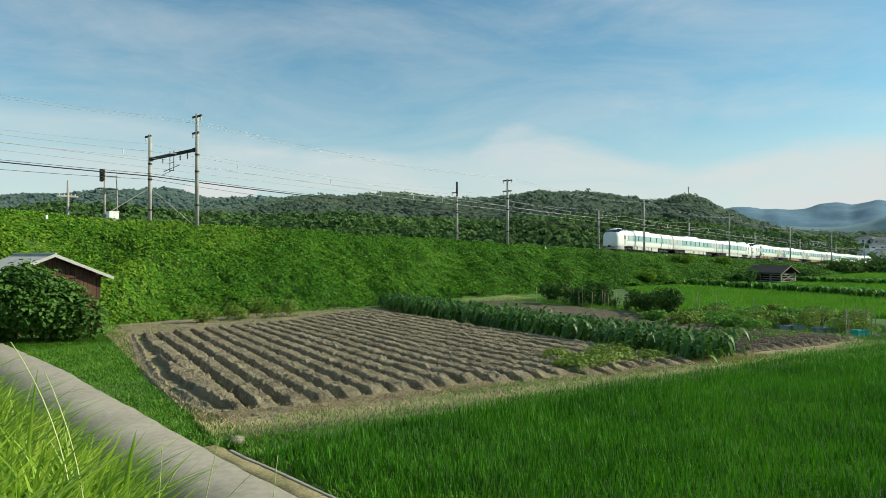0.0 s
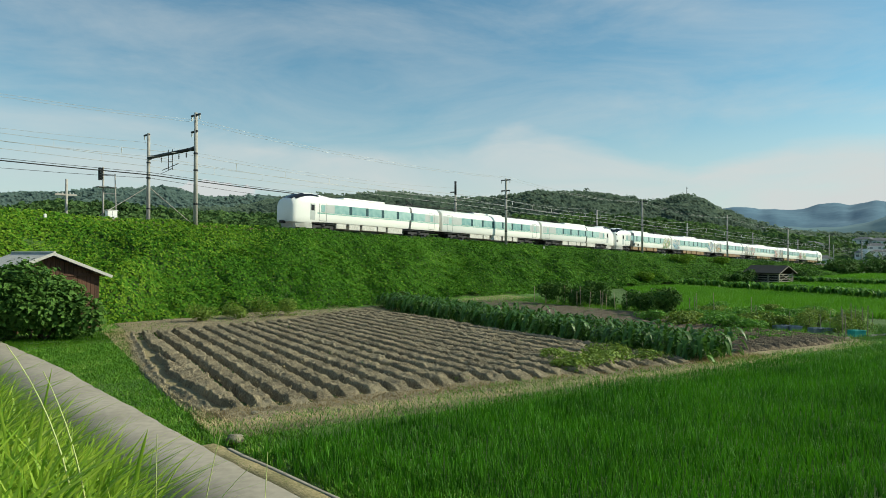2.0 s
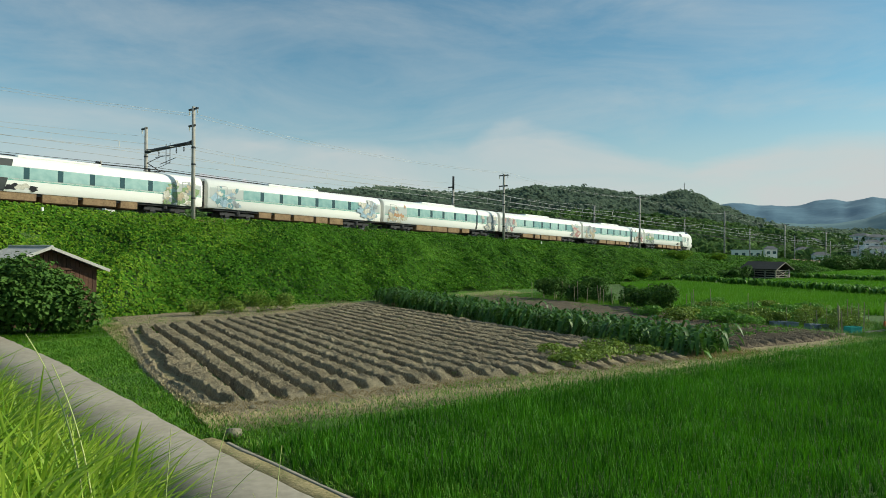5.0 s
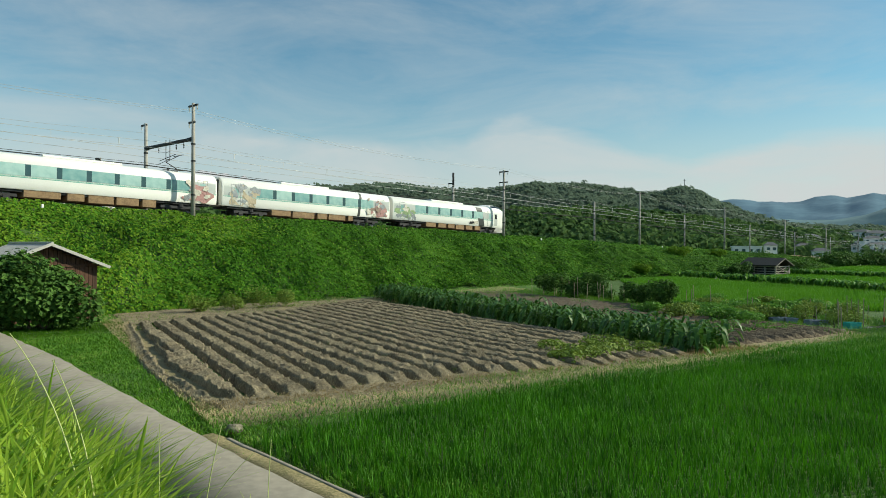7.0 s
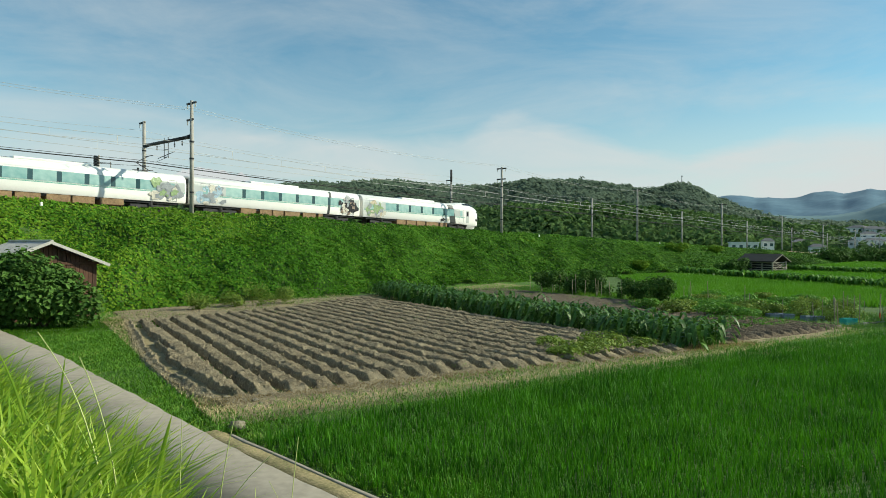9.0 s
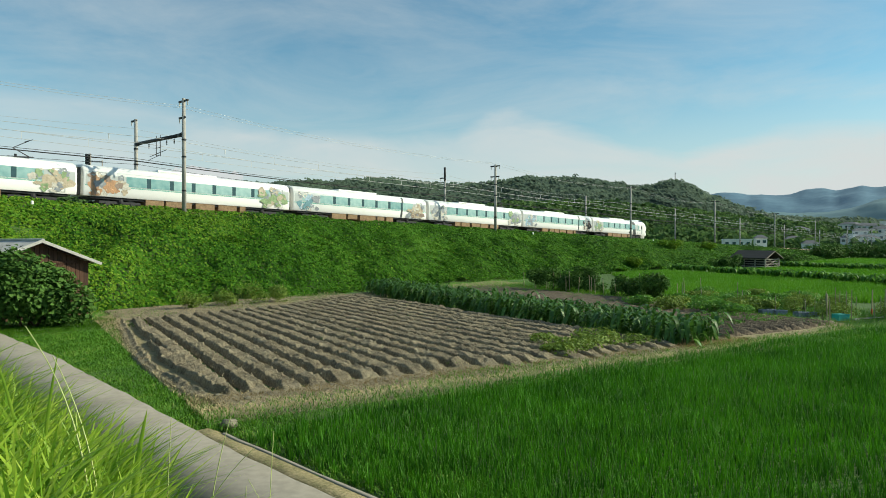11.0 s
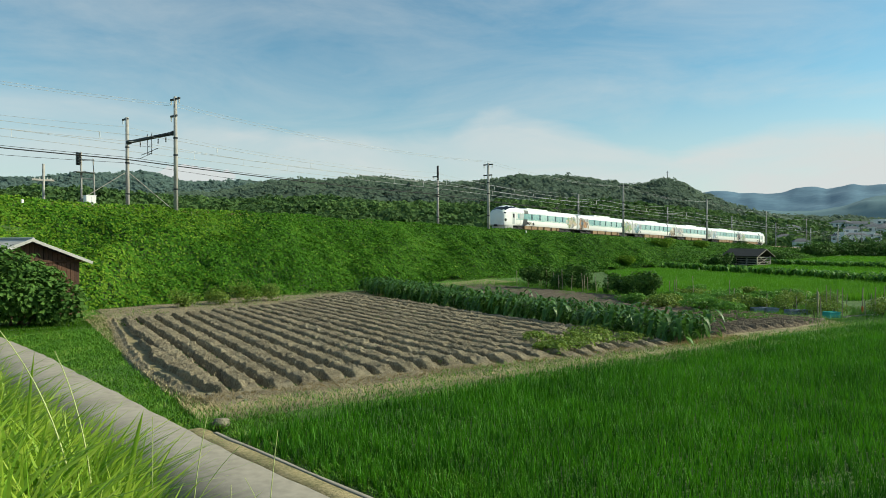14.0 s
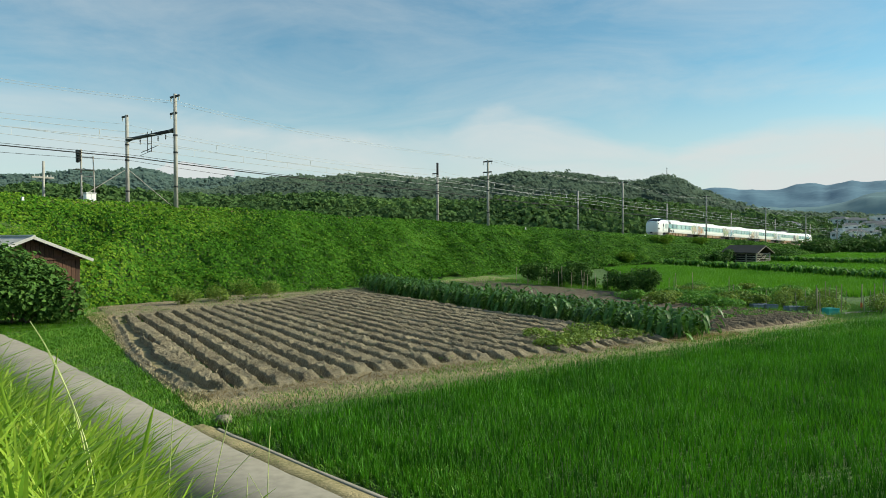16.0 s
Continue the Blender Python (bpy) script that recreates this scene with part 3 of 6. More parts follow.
def crowns(hill, n, size, per, material, label, seed, dmin, dmax):
    """Tree crowns over a hill's face: each a ragged dome of leaf masses."""
    rg = np.random.default_rng(seed)
    co = np.empty(len(hill.data.vertices) * 3)
    hill.data.vertices.foreach_get("co", co)
    co = co.reshape(-1, 3)
    d = np.hypot(co[:, 0], co[:, 1])
    co = co[(d > dmin) & (d < dmax) & (np.abs(np.arctan2(co[:, 0], co[:, 1])) < 0.66)]
    pick = co[rg.integers(0, len(co), n)]
    town = (np.arctan2(pick[:, 0], pick[:, 1]) > 0.50) & (rg.random(n) < 0.75) & (dmin < 800)
    pick = pick[~town]
    n = len(pick)
    c = pick + rg.normal(0, size * 0.3, (n, 3)) * [1, 1, 0.2]
    s = size * rg.uniform(0.55, 1.3, n)
    c, s = np.repeat(c, per, 0), np.repeat(s, per)
    v = rg.normal(0, 1, (n * per, 3))
    v[:, 2] = np.abs(v[:, 2])
    v /= np.linalg.norm(v, axis=1)[:, None]
    P = c + v * s[:, None] * [0.5, 0.5, 0.62]
    # back hills: leaf cards mostly face one way, evening out shade like haze
    back = dmin > 800
    soft = 0.80 if back else 0.15
    ob = leaf_cloud("forest_canopy", P, v * (1 - soft) + np.array([0.35, -0.50, 0.65]) * soft, s * rg.uniform(0.45, 0.75, n * per) * (1.0 if back else 0.78), material, None, 0.9, seed + 1, 0.16 if back else 0.34)
    return tagged(ob, label, "trees", kind="stuff")


left_hill = hills("wooded_hill", 2500, -40, -5, LEFT_CREST, 900, 8.0, "wooded hill far behind the signal, haze put into its green", M["forest_back_haze"], step=9.0, seed=13, crown=20, lower=20.0)
main_hill = hills("wooded_hill", 1500, -40, 42, MAIN_CREST, 620, 7.0, "wooded hills behind the railway, dark green dulled for haze", M["forest"], step=5.0, seed=3, crown=13, lower=8.0)
front_hill = hills("wooded_hill", 620, -40, 42, FRONT_CREST, 260, 4.0, "lighter green wooded foothill with bamboo", M["forest_front"], step=3.0, seed=8, crown=8, lower=6.0)
hills("blue_mountain", 4300, 12, 46, BLUE_CREST, 1400, 16.0, "distant mountain range, its colour blued for haze", M["forest_far_haze"], step=24, seed=5, crown=340)
hills("blue_mountain", 3300, 22, 46, NEAR_BLUE, 900, 12.0, "nearer spur of the distant mountains, blue-green haze put into its colour", M["forest_spur_haze"], step=18, seed=15, crown=240)
crowns(left_hill, 9000, 14, 7, M["forest_back_haze"], "dense forest canopy on the far hill", 90, 1500, 2520)
crowns(main_hill, 22000, 8.5, 6, M["forest"], "dense forest canopy on the hills, dark green dulled for haze", 91, 880, 1510)
crowns(front_hill, 9500, 6.0, 13, M["forest_front"], "mixed green trees and bamboo on the foothill", 93, 400, 625)

# ---- trains ----
M["train_glass"] = mat("train_glass", (0.40, 0.58, 0.55), (0.17, 0.35, 0.35), 0.08, scale=0.5, fine=1.6, spec=0.6, obj=0.5)
M["train_glass_dark"] = mat("train_glass_dark", (0.035, 0.09, 0.10), (0.025, 0.07, 0.08), 0.08, spec=0.7)
M["train_band"] = mat("train_band", (0.50, 0.53, 0.52), (0.45, 0.48, 0.47), 0.35)
M["train_green"] = mat("train_green", (0.12, 0.42, 0.34), (0.10, 0.36, 0.29), 0.35)
M["train_grey"] = mat("train_grey", (0.060, 0.068, 0.068), (0.045, 0.05, 0.05), 0.45)
M["seam_grey"] = mat("seam_grey", (0.30, 0.31, 0.31), (0.22, 0.23, 0.23), 0.5)
M["train_black"] = mat("train_black", (0.012, 0.013, 0.015), (0.008, 0.009, 0.01), 0.15, spec=0.6)
M["gear_grey"] = mat("gear_grey", (0.66, 0.65, 0.60), (0.38, 0.37, 0.34), 0.7, scale=1.5, fine=8)
M["gear_brown"] = mat("gear_brown", (0.33, 0.225, 0.125), (0.15, 0.095, 0.055), 0.8, scale=1.5, fine=8)
M["bellows"] = mat("bellows", (0.10, 0.095, 0.09), (0.05, 0.05, 0.05), 0.8)
M["lamp_glass"] = mat("lamp_glass", (0.6, 0.6, 0.6), (0.5, 0.5, 0.5), 0.1, spec=0.7)
for key, c in (("orange", (0.55, 0.24, 0.05)), ("sea", (0.05, 0.27, 0.33)), ("leaf", (0.22, 0.38, 0.10)), ("brown", (0.26, 0.15, 0.08)), ("rose", (0.50, 0.20, 0.18)), ("sand", (0.58, 0.46, 0.28)), ("slate", (0.25, 0.29, 0.32)), ("ink", (0.03, 0.03, 0.035)), ("cream", (0.75, 0.70, 0.58)), ("sky_tint", (0.35, 0.55, 0.70))):
    c = c if key == "ink" else tuple(v * 0.75 + 0.15 for v in c)
    M["art_" + key] = mat("art_" + key, c, tuple(v * 0.6 for v in c), 0.4, scale=2.5, fine=9, c3=tuple(min(1, v * 1.7 + 0.05) for v in c))

# half of the coach's section: out from the sill, up the side and over the roof
HALF = [(1.36, 0.98), (1.42, 1.10), (1.445, 1.50), (1.45, 2.10), (1.435, 2.70), (1.39, 2.98), (1.27, 3.24), (1.02, 3.44), (0.62, 3.56), (0.0, 3.61)]
RING = [(-y, z) for y, z in HALF] + [(y, z) for y, z in HALF[-2::-1]]
SILL, ROOF = 0.98, 3.61
NOSE = [(0.0, 1.02, 0.96, 2.92), (0.05, 1.20, 0.88, 3.06), (0.18, 1.32, 0.84, 3.18), (0.5, 1.40, 0.84, 3.38), (1.0, 1.44, 0.84, 3.62), (1.6, 1.45, 0.86, 3.81), (2.3, 1.45, 0.90, 3.89), (3.2, 1.45, 0.95, 3.84), (4.1, 1.45, 0.98, 3.72), (4.9, 1.45, 0.98, 3.63), (5.3, 1.45, 0.98, 3.61)]


def ring_at(w, zb, zt):
    return [(y * w / 1.45, zb + (z - SILL) / (ROOF - SILL) * (zt - zb)) for y, z in RING]


def side_y(z):
    return float(np.interp(z, [p[1] for p in HALF], [p[0] for p in HALF]))


def coach_body(length, cab):
    """The shell as rings along x; cab -1 has its nose at -x, 1 at +x, 0 none."""
    st = []
    h = length / 2
    if cab:
        st = [(-h + d, ring_at(w, zb, zt)) for d, w, zb, zt in NOSE] + [(h - 0.10, RING), (h, ring_at(1.40, 1.0, 3.55))]
    else:
        st = [(-h, ring_at(1.40, 1.0, 3.55)), (-h + 0.1, RING), (h - 0.1, RING), (h, ring_at(1.40, 1.0, 3.55))]
    bm = bmesh.new()
    grid = [[bm.verts.new((x, y, z)) for y, z in r] for x, r in st]
    n = len(RING)
    for a, b in zip(grid, grid[1:]):
        for k in range(n):
            bm.faces.new((a[k], a[(k + 1) % n], b[(k + 1) % n], b[k]))
    bm.faces.new(grid[0][::-1])
    bm.faces.new(grid[-1])
    if cab == 1:
        bmesh.ops.rotate(bm, verts=bm.verts, cent=(0, 0, 0), matrix=Matrix.Rotation(math.pi, 3, "Z"))
    bmesh.ops.recalc_face_normals(bm, faces=bm.faces)
    return bm


def windshield(length, cab):
    """The dark front glass and its surround, a skin just proud of the nose."""
    bm = bmesh.new()
    h = length / 2
    st = [(d, ring_at(w + 0.012, zb, zt + 0.015)) for d, w, zb, zt in NOSE if 0.1 < d < 3.3]
    lo = 6
    grid = [[bm.verts.new((-h + d - 0.012, y, z)) for y, z in r[lo:len(RING) - lo]] for d, r in st]
    for i, (a, b) in enumerate(zip(grid, grid[1:])):
        for k in range(len(a) - 1):
            if (i == 0 and k in (0, 5)) or (i == 2 and k in (2, 3)) or (i == 3 and k in (1, 2, 3, 4)) or (i == 4 and k != 0 and k != 5):
                continue
            bm.faces.new((a[k], a[k + 1], b[k + 1], b[k]))
    if cab == 1:
        bmesh.ops.rotate(bm, verts=bm.verts, cent=(0, 0, 0), matrix=Matrix.Rotation(math.pi, 3, "Z"))
    bmesh.ops.recalc_face_normals(bm, faces=bm.faces)
    return bm


def side_strip(x0, x1, z0, z1, proud, sides=(-1, 1), slant=0.0):
    """A skin on the coach's side between two heights, following its curve."""
    bm = bmesh.new()
    zs = sorted({z0, z1, *[z for _, z in HALF if z0 < z < z1]})
    for sgn in sides:
        g = [[bm.verts.new((x + slant * (z - z0), sgn * (side_y(z) + proud), z)) for z in zs] for x in (x0, x1)]
        for k in range(len(zs) - 1):
            f = (g[0][k], g[1][k], g[1][k + 1], g[0][k + 1])
            bm.faces.new(f if sgn < 0 else f[::-1])
    return bm


def blob(x, z, rx, rz, proud, seed):
    """One irregular patch of livery colour on the camera's side of a coach."""
    rg = random.Random(seed)
    bm = bmesh.new()
    vs = []
    p1, p2 = rg.uniform(0, 6), rg.uniform(0, 6)
    for k in range(22):
        a = 2 * math.pi * k / 22
        r = 0.85 + 0.22 * math.sin(2 * a + p1) + 0.16 * math.sin(5 * a + p2) + rg.uniform(-0.05, 0.05)
        zz = min(3.3, max(1.02, z + math.sin(a) * rz * r))
        vs.append(bm.verts.new((x + math.cos(a) * rx * r, -(side_y(zz) + proud), zz)))
    bm.faces.new(vs)
    bmesh.ops.triangulate(bm, faces=bm.faces)
    return bm


def bogie_mesh():
    bm = bmesh.new()
    for sy in (-1, 1):
        box(bm, (-1.75, sy * 1.0 - 0.09, 0.42), (1.75, sy * 1.0 + 0.09, 0.68), 0.04)
        for sx in (-1.05, 1.05):
            box(bm, (sx - 0.22, sy * 1.0 - 0.13, 0.30), (sx + 0.22, sy * 1.0 + 0.13, 0.56), 0.03)
        rod(bm, (0, sy * 1.0, 0.6), (0, sy * 1.0, 0.98), 0.26, 0.26, 10)
    box(bm, (-0.35, -0.95, 0.5), (0.35, 0.95, 0.9), 0.03)
    return bm


SHARED = {}


def shared(key, make, material):
    if key not in SHARED:
        me = bpy.data.meshes.new(key[0])
        bm = make()
        bm.normal_update()
        bm.to_mesh(me)
        bm.free()
        me.materials.append(material)
        SHARED[key] = me
    return SHARED[key]


def coach(length, cab, livery, seed, label, group, art=(), pantograph=False, band_at=None):
    car = empty("train_coach")
    tagged(car, label, "train coach", group)
    body = part("body", coach_body(length, cab), M["white_paint"], car, "glossy white painted shell")
    for p in body.data.polygons:
        p.use_smooth = True
    body.data.set_sharp_from_angle(angle=radians(40))
    h = length / 2
    cl, cr = (4.9 if cab == -1 else 3.3), (4.9 if cab == 1 else 2.3)
    # window band and its panes
    for sd in (-1, 1):
        part("window_band", side_strip(-h + (3.4 if cab == -1 else 0.15), h - (3.4 if cab == 1 else 0.15), 1.92, 2.80, 0.006, (sd,)), M["train_band"], body, "pale grey band around the windows")
        for z0, z1 in ((1.80, 1.85), (1.875, 1.90)):
            low_strip = side_strip(-h + (2.9 if cab == -1 else 0.1), h - (2.9 if cab == 1 else 0.1), z0, z1, 0.007, (sd,))
            part("stripe", low_strip, M["train_green"], body, "thin green stripe")
            x0, x1 = -h + cl, h - cr
    n = int((x1 - x0) / 1.95)
    w = (x1 - x0) / n
    for sd in (-1, 1):
        pane = shared(("pane", sd, round(w, 3)), lambda: side_strip(-w * 0.44, w * 0.44, 1.94, 2.77, 0.012, (sd,)), M["train_glass"])
        pill = shared(("pillar", sd), lambda: side_strip(-0.19, 0.19, 1.94, 2.77, 0.014, (sd,)), M["train_glass_dark"])
        for k in range(n):
            share("window_pane", pane, body, Matrix.Translation((x0 + w * (k + 0.5), 0, 0)))
            if k:
                share("window_pillar", pill, body, Matrix.Translation((x0 + w * k, 0, 0)))
        # doors: a dark outline and a small pane
        frame_me = shared(("door_seam", sd), lambda: door_seam(sd), M["seam_grey"])
        door_me = shared(("door_pane", sd), lambda: side_strip(-0.24, 0.24, 1.98, 2.66, 0.016, (sd,)), M["train_glass"])
        for x in ([-h + 3.6, h - 1.35] if cab == -1 else [-h + 1.35, h - 3.6] if cab == 1 else [-h + 1.35, h - 1.35]):
            d = share("door", frame_me, body, Matrix.Translation((x, 0, 0)))
            share("door_window", door_me, d, Matrix.Identity(4))
    # roof
    part("air_conditioner", boxed((-3.6, -0.80, 3.5), (2.2, 0.80, 3.71), 0.06), M["white_paint"], car, "low white roof unit")
    if pantograph:
        bm = bmesh.new()
        for y in (-0.5, 0.5):
            rod(bm, (5.6, y, 3.62), (7.4, y, 3.72), 0.035)
        rod(bm, (7.3, 0, 3.75), (6.1, 0, 4.35), 0.04)
        rod(bm, (6.1, 0, 4.35), (7.2, 0, 5.0), 0.03)
        rod(bm, (7.2, -0.85, 5.02), (7.2, 0.85, 5.02), 0.03)
        rod(bm, (6.3, 0, 3.6), (6.3, 0, 3.9), 0.10)
        part("pantograph", bm, M["dark_steel"], car, "raised dark single-arm pantograph")
    # below the floor
    gear = M["gear_brown"] if livery == "painted" else M["gear_grey"]
    rg = random.Random(seed)
    x = -4.9
    while x < 4.4:
        ln = rg.uniform(1.1, 2.6)
        part("equipment_box", boxed((x, -1.32, rg.uniform(0.34, 0.46)), (min(5.0, x + ln), 1.32, 0.99), 0.03), gear, car, "underfloor equipment box")
        x += ln + rg.uniform(0.12, 0.45)
    part("underframe", boxed((-h + 0.6, -1.22, 0.80), (h - 0.6, 1.22, 0.975), 0.02), M["dark_steel"], car)
    bog = shared(("bogie", 1), bogie_mesh, M["dark_steel"])
    wh = shared(("wheel", 1), lambda: rodded((0, -0.07, 0), (0, 0.07, 0), 0.43, sides=20), M["steel"])
    for sx in (-h + 3.1 + (0.8 if cab == -1 else 0), h - 3.1 - (0.8 if cab == 1 else 0)):
        b = share("bogie", bog, car, Matrix.Translation((sx, 0, 0)))
        for wx in (-1.05, 1.05):
            for wy in (-0.75, 0.75):
                share("wheel", wh, b, Matrix.Translation((wx, wy, 0.43)))
    # gangways and the nose
    for e in (-1, 1):
        if cab != e:
            part("gangway", boxed((e * (h + 0.13) - 0.14, -0.8, 1.05), (e * (h + 0.13) + 0.14, 0.8, 3.3), 0.04), M["bellows"], car, "dark folded gangway bellows")
    if cab:
        c = float(cab)
        part("windshield", windshield(length, cab), M["train_black"], body, "black sloping front glass", True)
        part("apron", nose_apron(h, c), M["white_paint"], car, "white apron below the nose")
        for sd in (-1, 1):
            cd = part("cab_door", side_strip(c * (h - 2.35) - 0.3, c * (h - 2.35) + 0.3, 1.15, 2.75, 0.010, (sd,)), M["train_band"], body, "grey cab door")
            part("cab_window", side_strip(c * (h - 2.35) - 0.2, c * (h - 2.35) + 0.2, 2.05, 2.62, 0.016, (sd,)), M["train_black"], cd)
        for y in (-0.75, 0.75):
            part("headlight", boxed((c * (h - 0.30) - 0.12, y - 0.16, 1.36), (c * (h - 0.30) + 0.24, y + 0.16, 1.50), 0.04), M["lamp_glass"], car)
        part("coupler", boxed((c * (h + 0.1) - 0.3, -0.18, 0.72), (c * (h + 0.1) + 0.25, 0.18, 0.98), 0.04), M["dark_steel"], car)
        if livery == "painted":
            for y in (-1, 1):
                for zz, rr, dd, yy in ((1.66, 0.47, 0.52, 1.06), (2.62, 0.30, 0.50, 1.00)):
                    bm = bmesh.new()
                    bmesh.ops.create_uvsphere(bm, u_segments=16, v_segments=8, radius=1.0)
                    bmesh.ops.transform(bm, verts=bm.verts, matrix=Matrix.Translation((c * (h - dd), y * yy, zz)) @ Matrix.Diagonal((0.44, 0.38, rr, 1)))
                    part("round_marking", bm, M["train_black"], car, "round black marking on the nose", True)
            for sd in (-1, 1):
                part("grey_panel", side_strip(c * (h - 5.2) - 0.55, c * (h - 5.2) + 0.55, 1.0, 3.3, 0.009, (sd,), -0.25 * c), M["train_grey"], body, "slanting dark grey panel")
        else:
            part("emblem", boxed((c * (h - 0.12) - 0.1, -0.35, 1.42), (c * (h - 0.12) + 0.16, 0.35, 1.62), 0.05), M["train_black"], car, "dark plate on the nose")
    if band_at is not None:
        for sd in (-1, 1):
            part("grey_panel", side_strip(band_at - 0.16, band_at + 0.16, 1.0, 3.4, 0.009, (sd,), 0.12), M["train_grey"], body, "narrow grey ring around the shell")
    for k, (x, z, rx, rz, colour) in enumerate(art):
        part("painted_patch", blob(x, z, rx, rz, 0.017 + 0.0015 * k, seed * 10 + k), M["art_" + colour], body, "patch of painted livery colour")
    return car


def door_seam(sgn):
    bm = bmesh.new()
    for x0, x1, z0, z1 in ((-0.47, -0.43, 1.1, 2.95), (0.43, 0.47, 1.1, 2.95), (-0.43, 0.43, 2.91, 2.95), (-0.43, 0.43, 1.1, 1.13)):
        me = bpy.data.meshes.new("seam")
        piece = side_strip(x0, x1, z0, z1, 0.015, (sgn,))
        piece.to_mesh(me)
        piece.free()
        bm.from_mesh(me)
        bpy.data.meshes.remove(me)
    return bm


def nose_apron(h, c):
    bm = bmesh.new()
    top = [(0.25, 0.9), (0.45, 1.2), (1.4, 1.36), (2.3, 1.36)]
    pts = [(d, -w) for d, w in top[::-1]] + [(d, w) for d, w in top]
    a = [bm.verts.new((c * (h - d), y, 0.90)) for d, y in pts]
    b = [bm.verts.new((c * (h - d - 0.18), y * 0.93, 0.34)) for d, y in pts]
    for k in range(len(pts) - 1):
        bm.faces.new((a[k], a[k + 1], b[k + 1], b[k]))
    bmesh.ops.solidify(bm, geom=bm.faces[:], thickness=0.06)
    bmesh.ops.recalc_face_normals(bm, faces=bm.faces)
    return bm


def end_art(h, e, cols, seed):
    rg = random.Random(seed)
    out = [(e * (h - 1.5), 1.85, 1.15, 0.80, cols[0])]
    for k in range(22):
        r = rg.uniform(0.10, 0.40)
        out.append((e * (h - 0.45 - r - rg.uniform(0, 2.5)), rg.uniform(1.15, 2.85), r * rg.uniform(0.8, 1.6), r, (*cols, "cream", "slate")[k % (len(cols) + 2)]))
    return out


COACHES = []
GAP, MID, END = 0.5, 20.1, 20.6


def make_train(s_head, v, off, units):
    """Coaches from the end nearest the camera's left onward; s_head is the first coach's near end."""
    s = s_head
    for length, cab, livery, art, panto, band, label, group, seed in units:
        car = coach(length, cab, livery, seed, label, group, art, panto, band)
        COACHES.append((car, s + length / 2, v, off))
        s += length + GAP


def painted_set(seed, group, pal):
    """Six coaches; pal gives the colours of the painted ends in order along the train."""
    units = []
    for k in range(6):
        cab = -1 if k == 0 else 1 if k == 5 else 0
        ln = END if cab else MID
        h = ln / 2
        art = []
        if cab != -1:
            art += end_art(h, -1, pal[2 * k - 1], seed * 7 + k)
        else:
            art += [(-h + 6.3, 1.35, 0.55, 0.28, "ink"), (-h + 6.9, 1.40, 0.5, 0.25, "cream"), (-h + 7.6, 1.3, 0.4, 0.2, "ink")]
        if cab != 1:
            art += end_art(h, 1, pal[2 * k], seed * 5 + k)
        else:
            art += [(h - 6.6, 1.40, 0.6, 0.3, "cream"), (h - 7.2, 1.35, 0.45, 0.24, "ink")]
        lab = "white express train coach with painted colourful ends" if not cab else "white express driving coach with black round markings"
        units.append((ln, cab, "painted", art, k in (0, 3), 5.6 if k in (2, 4) else None, lab, group, seed * 20 + k))
    return units


plain = [
    (END, -1, "plain", (), True, 5.4, "plain white express driving coach with green stripe", "coaches of the arriving train", 1),
    (MID, 0, "plain", (), False, None, "plain white express coach with green stripe", "coaches of the arriving train", 2),
    (END, 1, "plain", (), False, 1.5, "plain white express driving coach with green stripe", "coaches of the arriving train", 3),
]
make_train(46.7, (-31.6, 0.115), 0.0, plain + painted_set(1, "coaches of the arriving train", [("leaf", "sand"), ("sky_tint", "sea"), ("sky_tint", "cream"), ("sand", "orange"), ("slate", "cream"), ("slate", "rose"), ("rose", "cream"), ("sand", "slate"), ("rose", "brown"), ("leaf", "slate")]))
make_train(-346.1, (26.6, 0.0), FAR_OFF, painted_set(2, "coaches of the departing train", [("sand", "leaf"), ("orange", "brown", "sand"), ("leaf", "sand"), ("sea", "slate", "sky_tint"), ("sand", "brown"), ("cream", "slate"), ("slate", "leaf"), ("sky_tint", "slate"), ("ink", "brown"), ("leaf", "slate", "sand")]))

# ---- railway: ballast, rails, poles and wires ----
M["ballast"] = mat("ballast", (0.17, 0.145, 0.115), (0.09, 0.077, 0.06), 0.95, scale=2, fine=25, bump=0.8, bump_scale=18)
M["rail_steel"] = mat("rail_steel", (0.20, 0.12, 0.08), (0.12, 0.07, 0.05), 0.6, metal=0.5)
M["wire"] = mat("wire", (0.50, 0.51, 0.50), (0.40, 0.41, 0.40), 0.5, metal=0.3)
M["black_cable"] = mat("black_cable", (0.02, 0.02, 0.02), (0.012, 0.012, 0.012), 0.6)
M["porcelain"] = mat("porcelain", (0.75, 0.74, 0.70), (0.6, 0.59, 0.56), 0.3)


def along(name, s0, s1, prof, material, step=6.0):
    """A profile of (off, height over rail) pushed along the track."""
    n = int((s1 - s0) / step) + 1
    V, F, k = [], [], len(prof)
    for i in range(n):
        s = s0 + (s1 - s0) * i / (n - 1)
        V += [tuple(on_track(s, o, z)) for o, z in prof]
    for i in range(n - 1):
        for j in range(k - 1):
            F.append((i * k + j, i * k + j + 1, (i + 1) * k + j + 1, (i + 1) * k + j))
    return bare(name, V, F, material)


tagged(along("ballast_bed", -480, 500, [(2.1, -0.56), (1.6, -0.19), (-1.6, -0.19), (-1.95, -0.28), (-2.3, -0.19), (-5.5, -0.19), (-6.1, -0.56)], M["ballast"]), "brown stone ballast bed under the double track", "ballast", kind="structure")
